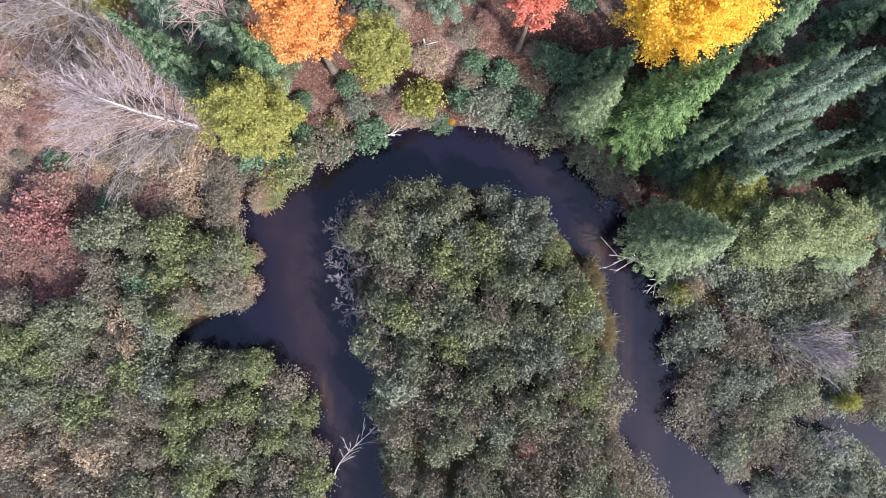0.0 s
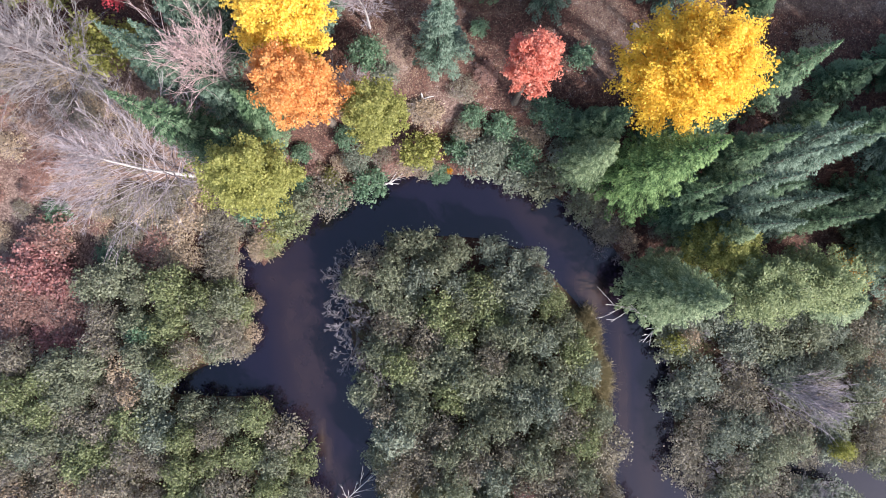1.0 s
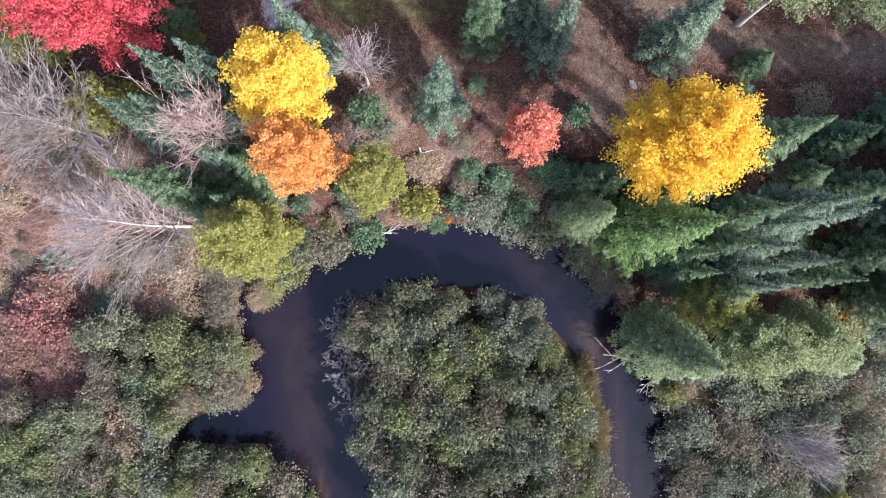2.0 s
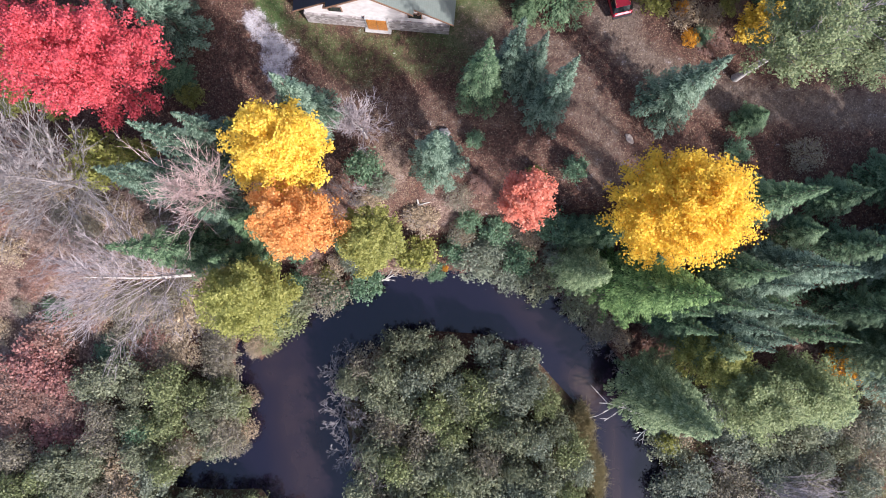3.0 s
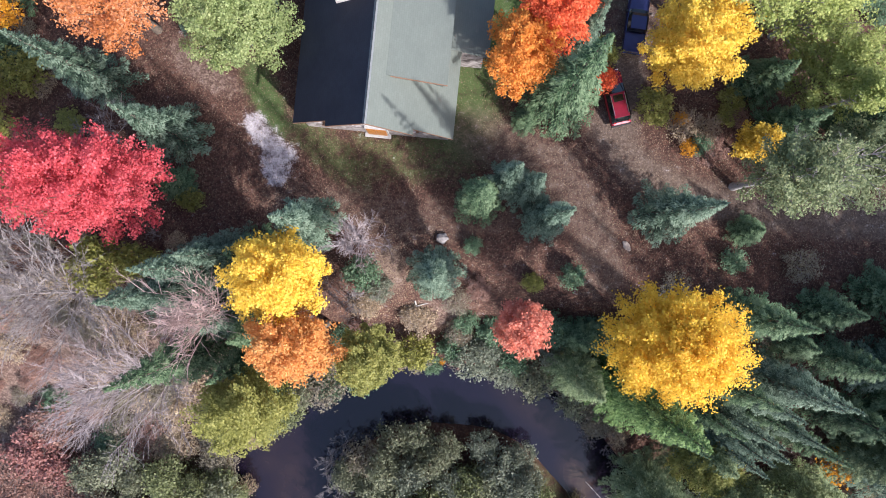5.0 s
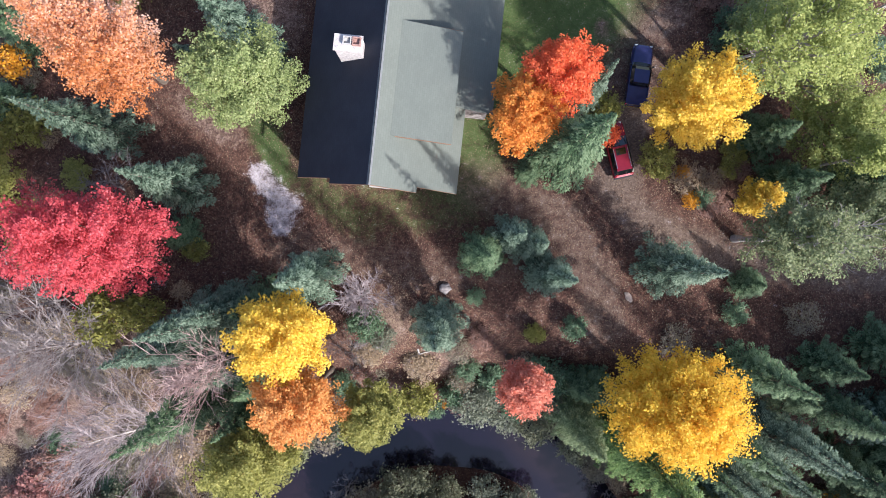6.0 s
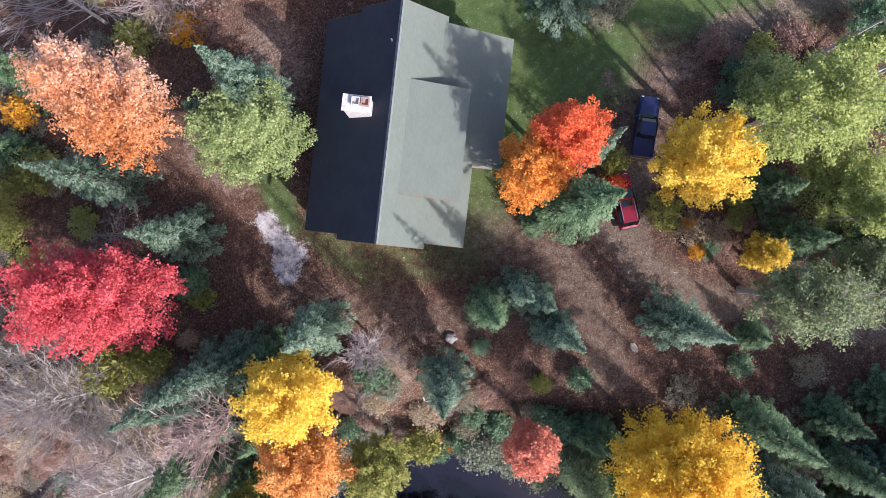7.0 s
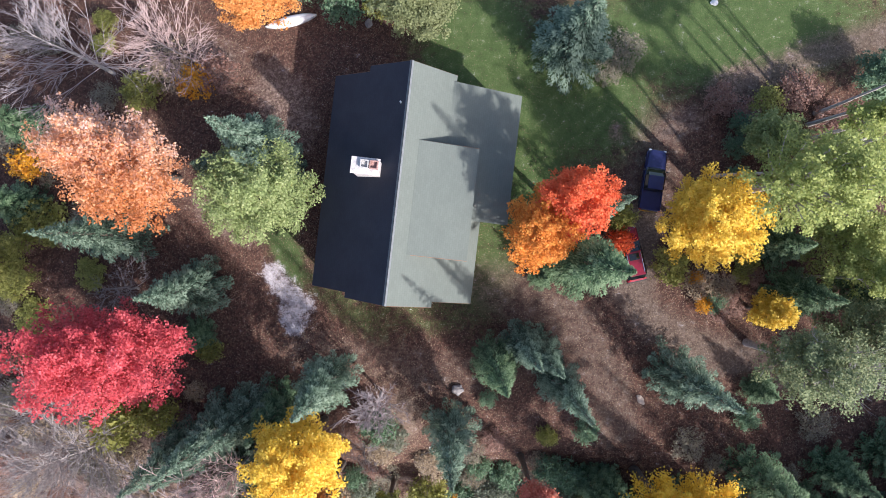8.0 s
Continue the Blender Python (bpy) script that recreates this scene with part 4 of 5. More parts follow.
def build_broadleaf():
    for x, y, top, rx, ry, mat, finger, leaves, seed, label in BROADLEAF:
        z = height(x, y)
        H = top - z
        rz = min(H * 0.46, (rx + ry) * (0.72 if finger > 2 else 0.92))
        (cv, cf), ends = leafy_crown(rx, ry, rz, 300 + seed, boughs=int(22 + 7 * (rx + ry) / 2 * (4.6 if finger > 2 else 1.9 if finger > 1.6 else 1)), leaves=int(leaves * 2.7), size=0.14 if finger > 2 else 0.143, finger=finger, low=-0.45 if finger > 2 else -0.5, rough=0.06 if finger > 2 else 0.24, uneven=0.1 if finger > 2 else 0.0, fill=0.14 if finger > 2 else 0.06)
        cz = H - rz * 1.0
        cv = cv + np.array([0, 0, cz])
        ends = ends * 0.92 + np.array([0, 0, cz])
        root = thing("maple_tree" if "maple" in label else "aspen_tree" if "aspen" in label else "broadleaf_tree", pose(x, y, z, 0, 0, -36 if seed == 12 else 0), label, "tree")
        pale = "aspen" in label
        tv, tf = trunk_piece(cz + 0.35 * rz, 0.05 + 0.014 * H, wob=0.25, seed=seed)
        mesh_object("trunk", tv, tf, M_PALEBARK if pale else M_BARK, root, smooth=True)
        lv, lf = limbs_to(ends, max(1.0, cz - 0.9 * rz), 0.06 + 0.004 * H, seed, top=0.5)
        mesh_object("branchwork", lv, lf, M_PALEBARK if pale else M_BARK, root)
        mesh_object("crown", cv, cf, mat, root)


build_broadleaf()


# slim poplars, bare-stemmed, that stripe the lawn with their shadows
def build_poplars():
    for k, (x, y, h, dx, dy) in enumerate([(29.8, 46.9, 17, 2.0, 0.3), (30.4, 47.9, 14, 1.4, 0.8), (21.8, 42.3, 14, 3.4, -1.0), (29.8, 34.0, 12, 1.6, 0.2), (28.4, 45.2, 17, 0.8, 0.2), (30.6, 44.4, 17, 0.8, 0.4), (32.6, 45.6, 17, 1.0, 0.2), (27.2, 44.8, 15, 0.6, 0.3)]):
        root = thing("poplar_tree", Matrix.Translation((x, y, height(x, y))), "slim pale-barked poplar with a small high crown", "tree", "slim poplars")
        v, f = trunk_piece(h * 0.95, 0.17, (dx, dy), 0.12, 60 + k, 8, 0.2)
        mesh_object("trunk", v, f, M_PALEBARK, root, smooth=True)
        (cv, cf), ends = leafy_crown(1.5, 1.4, 2.6, 80 + k, 16, 4600, 0.155, 1.0)
        off = np.array([dx * 0.9, dy * 0.9, h - 2.4])
        lv, lf = limbs_to(ends * 0.9 + np.array([0, 0, h - 2.4]), h - 5.2, 0.045, k)
        bend = lambda q: q + np.array([dx, dy, 0]) * (np.clip(q[:, 2:3], 0, h) / h) ** 1.3
        mesh_object("branchwork", bend(lv), lf, M_PALEBARK, root)
        mesh_object("crown", cv + off, cf, M_ASPEN if k % 2 else M_LIME, root)


build_poplars()


# ---- leafless trees ----
BARE = [
    # x, y, height, spread, lean, material, radius, seed, label
    (-22.4, 11.2, 15.0, 0.85, (-0.34, 0.0), M_LILACTWIG, 0.17, 41, "leaning leafless tree with pale forked limbs"),
    (-28.2, 18.6, 12.0, 0.9, (-0.2, 0.0), M_TWIG, 0.13, 42, "grey leafless tree with dense twigs"),
    (-16.7, 17.6, 16.5, 0.32, (0.0, 0.0), M_ROSETWIG, 0.14, 43, "bare rosy-twigged tree between spruces"),
    (-5.9, 23.0, 9.5, 0.5, (0.0, 0.0), M_LILACTWIG, 0.11, 44, "slim pale leafless tree at the yard's edge"),
    (-29.6, 49.6, 13.0, 0.85, (-0.1, 0.05), M_LILACTWIG, 0.14, 45, "grey leafless tree with wide forked limbs"),
    (-22.2, 50.6, 10.5, 0.75, (-0.1, 0.0), M_ROSETWIG, 0.1, 46, "bare tree with rosy-brown twigs beside the clearing"),
    (-32.0, 21.8, 11.0, 0.85, (-0.15, -0.1), M_TWIG, 0.12, 47, "grey leafless tree on the western slope"),
    (-27.0, 31.2, 6.5, 0.8, (0.1, 0.1), M_TWIG, 0.09, 48, "small grey leafless tree behind the crimson maple"),
    (-28.0, 12.6, 9.0, 0.9, (-0.2, -0.1), M_ROSETWIG, 0.12, 49, "bare rosy-brown tree on the western slope"),
    (26.9, -7.0, 10.5, 0.34, (1.7, -0.5), M_LILACTWIG, 0.09, 50, "pale lilac leafless tree leaning low over the thicket"),
    (34.0, -17.5, 4.6, 0.9, (0.2, 0.1), M_TWIG, 0.07, 51, "grey leafless shrub-like tree in the wet thicket"),
    (-7.4, 18.4, 5.0, 0.9, (0.1, -0.1), M_TWIG, 0.06, 53, "small bare tree beside the orange maple"),
    (25.3, 28.2, 17.4, 0.6, (0.02, 0.0), M_PALEBARK, 0.12, 54, "pale half-bare birch beside the drive"),
]


def build_bare():
    for x, y, h, spread, lean, mat, r, seed, label in BARE:
        if h > 9 or seed == 50:
            limbs, first, twigs = (58, 0.12, 14) if seed in (41, 42) else (12, 0.62, 5) if seed == 54 else (38, 0.34 if seed in (43, 44) else 0.12, 11)
            trunk, limbs = fan_branches(h, spread, seed, lean, r, limbs, first, twigs)
        else:
            trunk, limbs = bare_branches(h, spread, seed, 4, lean, r, 4, 0.009 + 0.0004 * h, 11)
        root = thing("bare_tree", Matrix.Translation((x, y, height(x, y))), label, "tree")
        mesh_object("trunk", *trunk, M_PALEBARK if mat in (M_PALEBARK, M_LILACTWIG) else M_TWIG, root, smooth=True)
        for limb, twig in limbs:
            ob = mesh_object("limb", *limb, mat, root)
            tagged(mesh_object("twig_spray", *twig, M_LILACTWIG if mat is M_PALEBARK else mat, ob), kind="stuff")


build_bare()


# ---- shrubs ----
def shrub_protos():
    kinds = {}
    specs = {
        "alder": (M_ALDER, 2350, 0.086), "willow": (M_WILLOW, 2350, 0.086), "sage": (M_SAGE, 2350, 0.086), "dusty": (M_DUSTY, 1450, 0.077), "russet": (M_RUSSET, 1900, 0.085),
        "tan": (M_TAN, 1300, 0.085), "bush": (M_BUSH, 2300, 0.1), "amber": (M_AMBER, 1100, 0.12), "olive": (M_OLIVE, 2300, 0.1), "red": (M_ROSE, 1500, 0.1), "flame": (M_FLAME, 1500, 0.115), "bare": (M_TWIG, 0, 0.1),
    }
    for k, (name, (mat, leaves, size)) in enumerate(specs.items()):
        kinds[name] = []
        for v in range(3 if name in ("alder", "willow", "sage", "dusty") else 1):
            (cv, cf), ends = shrub_leaves(500 + 10 * k + v, max(leaves, 10), size)
            sv, sf = shrub_stems(ends, 700 + 10 * k + v, 0.014, 22 if name == "bare" else 7 if name in ("dusty", "tan", "russet") else 2)
            if name == "bare":
                trunk, limbs = bare_branches(1.35, 0.75, 77, 4, (0, 0), 0.026, 4, 0.0045, 8)
                sv, sf = join([trunk] + [q for pair in limbs for q in pair])
            kinds[name].append((cv, cf, sv, sf, mat, leaves))
    return kinds


SHRUBS = shrub_protos()
SHRUB_FIRST = {}
SHRUB_LABEL = {
    "alder": "grey-green leafy alder shrub in the riverside thicket", "willow": "olive-green willow shrub in the riverside thicket", "sage": "dull grey-green shrub in the riverside thicket",
    "dusty": "sparse dusty-brown shrub with grey twigs", "russet": "russet-brown shrub with thin leaves", "tan": "tan half-bare shrub with dry leaves", "bush": "small dark green leafy bush on the slope",
    "amber": "small shrub with amber autumn leaves", "olive": "yellow-green leafy shrub beside the trees", "red": "low shrub with dull red autumn leaves", "flame": "flame-red young maple shrub beside the car", "bare": "leafless grey shrub with many thin twigs",
}


def shrub(kind, x, y, r, h, i):
    v = i % len(SHRUBS[kind])
    cv, cf, sv, sf, mat, leaves = SHRUBS[kind][v]
    m = place(x, y, (i * 97.3) % 360, (r, r, h / 1.25))
    if (kind, v) not in SHRUB_FIRST:
        root = thing({"bush": "green_bush", "sage": "grey_shrub", "dusty": "brown_shrub"}.get(kind, kind + "_shrub"), m, SHRUB_LABEL[kind], "shrub", kind + " shrubs")
        mesh_object("stem_clump", sv, sf, M_TWIG, root)
        if leaves:
            mesh_object("foliage", cv, cf, mat, root)
        SHRUB_FIRST[kind, v] = root
    else:
        copy_thing(SHRUB_FIRST[kind, v], Matrix.Identity(4)).matrix_basis = m


def build_thicket():
    g = np.random.default_rng(11)
    spots, i = [], 0
    tries = np.stack([g.uniform(-41, 41, 12000), g.uniform(-26, 9.5, 12000)], 1)
    d = shore(tries[:, 0], tries[:, 1])
    for (x, y), s in zip(tries, d):
        inside = -11 < x < 19 and y < 6.5 and s > 0       # the tongue of land inside the bend
        if s < ((0.25 if y > 3 else 0.4) if inside else -0.35 if x < -8 and y < -9 else 0.05):
            continue
        if not inside and y > (2.0 if x > 0 else 3.0) and s > 3:
            if x > 0 or x < -30:
                continue
        if x > 16 and y > -1.5 or inside and x > 11 and -10 < y < 0 and s < 1.7:
            continue
        if -25 < x < -12 and -11.5 < y < 5.5 and s < (0.65 if y < -3 else 0.4):
            continue
        if inside and (y < -16.5 or y < -12 and x < -2) and (x * 7.3 + y * 3.1) % 1 < 0.72:
            continue
        if any((x - a) ** 2 + (y - b) ** 2 < 1.92 ** 2 for a, b in spots):
            continue
        spots.append((x, y))
        u = g.random()
        if inside:
            kind = "dusty" if y < -13 and u < 0.55 else "dusty" if u < 0.12 else "willow" if u < 0.34 else "sage" if u < 0.62 else "alder"
            if x < -5 and s < 2.5 and -8 < y < 3 and u < 0.75:
                kind = "bare" if u < 0.5 else "dusty"
        elif x < 0:
            kind = "willow" if u < 0.24 else "alder" if u < 0.46 else "sage" if u < 0.54 else "dusty" if u < 0.94 else "tan"
            if x < -30 and y < -16:
                kind = "dusty" if u < 0.5 else "tan" if u < 0.8 else "sage"
            if math.hypot(x + 17, y + 15.5) < 5.5 or math.hypot(x + 27, y - 0.5) < 4.5 or math.hypot(x + 38, y + 9) < 4:
                kind = "willow" if u < 0.45 else "alder" if u < 0.8 else "dusty"
            if x < -33 and y > -4:
                kind = "russet" if u < 0.62 else "red" if u < 0.82 else "dusty"
            elif y > 2 and x < -14:
                kind = "dusty" if u < 0.42 else "tan" if u < 0.72 else "russet" if u < 0.86 else "willow"
        else:
            kind = "dusty" if u < 0.34 else "sage" if u < 0.62 else "alder" if u < 0.9 else "bare"
        r, tall = g.uniform(1.4, 2.15), g.uniform(4.1, 5.7) if inside else g.uniform(1.3, 2.4) if y > 2 and x < -14 or x < -33 and y > -4 else g.uniform(3.4, 4.9) if x < 0 else g.uniform(2.2, 3.6)
        shrub(kind, x, y, r, tall * (0.8 if s < 1.2 else 1), i)
        i += 1


build_thicket()

# single bushes along the bluff, the banks and the woods: kind, x, y, radius, height
BUSHES = [
    ("bush", -6.6, 10.6, 1.8, 3.4), ("bush", -9.9, 9.3, 1.4, 2.6), ("olive", -15.1, 6.8, 1.6, 2.4), ("tan", -16.6, 4.6, 1.0, 1.6), ("sage", 3.4, 12.6, 2.0, 3.6), ("sage", 6.6, 11.4, 1.9, 3.0), ("alder", 9.4, 10.6, 2.0, 3.8),
    ("alder", 13.2, 8.4, 1.7, 3.0), ("bush", 5.2, 15.2, 1.4, 2.0), ("bush", 2.8, 16.1, 1.1, 1.8), ("bush", 10.5, 15.6, 1.6, 3.2), ("tan", 8.2, 13.8, 1.3, 1.8), ("russet", -12.0, 11.6, 1.2, 1.6), ("bush", -12.6, 13.2, 1.0, 1.8),
    ("bush", -0.2, 11.6, 1.1, 1.8), ("amber", 0.8, 11.8, 0.35, 1.0), ("olive", -1.7, 13.2, 1.8, 4.2), ("tan", 22.6, -3.4, 1.2, 3.2), ("amber", 38.0, 3.0, 2.0, 2.5), ("russet", -35.6, 5.4, 2.4, 2.8), ("red", -37.0, 3.2, 2.6, 3.2),
    ("red", -34.6, 1.4, 2.0, 2.6), ("bush", -30.2, 4.2, 1.5, 1.6), ("bush", -35.4, 7.6, 1.5, 1.6), ("tan", -27.0, 8.6, 1.8, 1.6), ("tan", -23.4, 7.6, 1.8, 1.6), ("dusty", -19.4, 7.6, 1.8, 2.2), ("dusty", -20.0, 4.4, 1.8, 2.6),
    ("olive", 18.0, 34.6, 1.6, 3.0), ("tan", 20.7, 33.2, 1.5, 2.2), ("amber", 21.2, 31.4, 0.8, 1.3), ("bush", 22.2, 31.6, 1.0, 1.2), ("amber", 20.2, 33.6, 0.6, 2.3), ("tan", 22.8, 33.0, 1.2, 1.8), ("olive", 13.4, 38.6, 1.3, 4.6), ("flame", 13.6, 36.5, 1.1, 4.2), ("olive", 8.3, 19.8, 0.9, 1.8),
    ("bush", 11.6, 20.4, 1.1, 1.8), ("olive", -20.4, 26.3, 1.1, 2.2), ("olive", -27.3, 20.8, 2.3, 5.2), ("olive", -24.3, 21.0, 1.7, 4.6), ("tan", -24.0, 50.0, 2.2, 3.2), ("amber", -22.2, 48.8, 1.6, 2.6), ("russet", -20.2, 49.6, 1.8, 2.4),
    ("olive", -26.6, 48.0, 1.8, 2.4), ("dusty", 13.8, 52.6, 1.8, 1.8), ("dusty", 12.6, 50.8, 1.3, 1.2), ("russet", 25.0, 47.4, 1.8, 1.2), ("russet", 28.6, 49.6, 1.8, 1.5), ("russet", 31.4, 47.4, 1.6, 1.5), ("bush", -9.8, 55.6, 1.8, 3.4),
    ("olive", -6.6, 55.8, 1.6, 3.0), ("bush", -12.6, 57.2, 1.5, 3.0), ("olive", -34.6, 36.6, 2.2, 3.2), ("amber", -36.0, 41.6, 1.6, 2.6), ("tan", -5.6, 17.8, 1.3, 1.4), ("red", -6.2, 19.4, 0.7, 1.2), ("bush", -6.0, 20.4, 1.5, 3.2),
    ("sage", -4.6, 19.0, 1.2, 1.8), ("dusty", 2.0, 18.0, 1.3, 1.4), ("russet", 3.8, 19.2, 1.1, 1.2), ("bush", 3.2, 22.8, 0.8, 1.0), ("tan", -1.4, 16.6, 1.5, 1.2), ("dusty", -12.8, 8.2, 1.2, 1.6), ("bush", -17.2, 8.4, 1.7, 3.2),
    ("red", 7.6, -17.4, 1.2, 4.0), ("olive", 36.2, -13.6, 1.0, 3.8), ("dusty", 15.4, 6.0, 1.3, 1.4), ("bare", 14.6, 5.4, 1.5, 1.6), ("bare", 17.4, 2.0, 1.5, 1.8), ("bare", 21.6, -7.2, 1.5, 2.0), ("bare", 20.8, -3.0, 1.4, 1.8),
    ("bush", -14.7, 8.3, 1.6, 3.0), ("bush", -12.7, 10.5, 1.2, 2.4), ("olive", -10.1, 11.1, 0.9, 1.6), ("sage", -7.6, 12.7, 1.3, 2.2), ("tan", -9.0, 12.2, 1.2, 1.4), ("tan", -11.2, 11.5, 1.1, 1.4), ("dusty", -5.4, 13.0, 1.1, 1.3), ("tan", -3.3, 12.4, 1.2, 1.2), ("bush", -8.4, 14.4, 1.1, 2.0), ("russet", -6.4, 15.6, 1.1, 1.3),
    ("bush", 1.6, 13.6, 1.3, 2.6), ("sage", 4.8, 13.6, 1.5, 3.0), ("bush", 7.4, 12.8, 1.6, 3.4), ("dusty", 2.2, 15.2, 1.3, 1.8), ("bush", 8.8, 16.4, 1.3, 2.6), ("sage", 11.0, 13.0, 1.5, 3.0),
    ("dusty", -19.6, -2.6, 1.8, 3.2), ("willow", -18.6, -1.2, 1.5, 2.8), ("tan", -17.9, -3.4, 1.2, 2.2), ("alder", -20.6, -4.4, 1.6, 3.0), ("dusty", -18.4, -4.6, 1.2, 2.4), ("willow", -19.6, 0.4, 1.5, 2.6), ("dusty", -20.4, 2.6, 1.4, 2.2), ("dusty", -21.6, -1.0, 1.7, 3.2),
    ("bare", 12.0, 8.6, 1.8, 2.2), ("bare", 13.2, 7.0, 1.6, 2.0), ("bare", 14.9, 4.2, 1.7, 2.0), ("bare", 16.6, 3.6, 1.5, 2.2), ("dusty", 14.8, 6.8, 1.3, 2.2), ("bare", 17.8, 0.4, 1.5, 1.8), ("tan", 17.2, 5.2, 1.1, 2.2), ("bare", 21.0, -9.2, 1.7, 2.2), ("bare", 20.8, -5.6, 1.6, 2.0), ("tan", -16.8, 5.0, 1.1, 2.0), ("dusty", -15.4, 6.2, 1.2, 2.2),
    ("bush", -27.0, -3.0, 1.4, 3.6), ("bare", -8.4, 3.6, 3.0, 3.0), ("bare", -8.6, -0.2, 3.4, 3.2),
    ("bare", -9.2, 2.0, 4.0, 3.4), ("bare", -8.9, -2.2, 4.0, 3.4), ("bare", -8.2, -5.2, 3.8, 3.4), ("dusty", -4.1, -3.1, 1.8, 3.2), ("tan", -16.9, 4.0, 0.8, 1.4), ("tan", -17.6, -0.4, 1.0, 1.8), ("tan", -12.4, 9.2, 0.9, 1.6), ("bare", -12.7, 7.3, 0.9, 1.2), ("bare", 15.9, 5.3, 1.3, 1.8), ("bare", 14.1, 7.4, 1.3, 1.8), ("bare", 22.0, -3.6, 1.2, 1.6), ("olive", 21.3, -4.0, 1.2, 3.4),
]


def build_bushes():
    for i, (kind, x, y, r, h) in enumerate(BUSHES):
        shrub(kind, x, y, r, h, i)


build_bushes()


def build_undergrowth():
    """Low shrubs on the floor of the woods."""
    g = np.random.default_rng(23)
    zones = [(-43, -18, 4, 24, 115, ["tan", "bare", "russet", "dusty", "bare", "tan"]), (-43, -28, 22, 58, 30, ["russet", "dusty", "olive", "tan"]), (20, 43, 4, 22, 20, ["bush", "dusty", "russet"]), (20, 43, 28, 50, 26, ["olive", "dusty", "russet", "bush"]), (-6, 14, 11.5, 18, 16, ["dusty", "russet", "tan", "bush"])]
    i = 0
    for x0, x1, y0, y1, n, kinds in zones:
        for _ in range(n):
            x, y = g.uniform(x0, x1), g.uniform(y0, y1)
            if shore(np.array([x]), np.array([y]))[0] < 0.5:
                continue
            shrub(kinds[g.integers(len(kinds))], x, y, g.uniform(0.9, 1.7), g.uniform(0.8, 1.7), i)
            i += 1


build_undergrowth()


# ---- fallen leaves ----
def build_litter():
    g = np.random.default_rng(31)
    n = 60000
    x, y = g.uniform(-32, 40, n), g.uniform(12, 60, n)
    green = np.maximum.reduce([blob(x, y, 9, 49, 9, 7), blob(x, y, 22, 55, 16, 6, 8), 0.6 * blob(x, y, -3, 30.2, 7, 2.6, -10), blob(x, y, 1.5, 53, 6, 6)])
    x[:5000], y[:5000] = g.normal(-3.8, 1.5, 5000), g.normal(20.8, 2.4, 5000)
    keep = (land(x, y) > -4.5) & (g.random(n) > 0.85 * green)
    x, y = x[keep], y[keep]
    n = len(x)
    z = land(x, y) + 0.02
    nrm = unit(np.stack([g.normal(0, 0.35, n), g.normal(0, 0.35, n), np.ones(n)], 1))
    ax = np.cross(nrm, g.normal(0, 1, (n, 3)))
    ln = g.uniform(0.045, 0.1, n)
    v, f = sprigs(np.stack([x, y, z], 1), ax, nrm, ln, ln * 0.9)
    tagged(mesh_object("fallen_leaves", v, f, M_LITTER), "scattered tan and brown fallen leaves on the ground", "leaves", kind="stuff")


build_litter()


# ---- dry grass on the tongue of land ----
def build_reeds():
    g = np.random.default_rng(37)
    pts = []
    for x0, y0, x1, y1, spread, n in [(13.8, -0.8, 15.5, -10.3, 0.6, 100), (14.2, -2.0, 16.0, -9.0, 0.8, 60), (12.8, 1.6, 14.4, -2.0, 0.6, 30), (-3, -20.5, 10, -20.0, 3.2, 520), (-3.2, -13, -4.2, -22, 1.6, 260), (-16.8, 1.2, -16.6, -5, 0.5, 26), (-16.6, 4.4, -15.2, 5.4, 0.6, 20), (13.6, -13, 14.4, -20, 1.2, 60)]:
        t = g.random(n)
        pts.append(np.stack([x0 + (x1 - x0) * t + g.normal(0, spread, n), y0 + (y1 - y0) * t + g.normal(0, spread * 0.6, n)], 1))
    p = np.concatenate(pts)
    p = p[shore(p[:, 0], p[:, 1]) > -0.5]
    k = 42
    c = np.repeat(p, k, 0) + g.normal(0, 0.22, (len(p) * k, 2))
    n = len(c)
    z = np.maximum(land(c[:, 0], c[:, 1]), WATER)
    hgt = g.uniform(1.4, 2.6, n) * np.repeat(g.uniform(0.8, 1.3, len(p)), k)
    ax = np.stack([g.normal(0, 0.42, n), g.normal(0, 0.42, n), np.ones(n)], 1)
    v, f = sprigs(np.stack([c[:, 0], c[:, 1], z + hgt * 0.42], 1), ax, g.normal(0, 1, (n, 3)), hgt, 0.05)
    tagged(mesh_object("dry_grass", v, f, M_REED), "tufts of tall dry yellow-brown grass by the water", "grass", kind="stuff")


build_reeds()


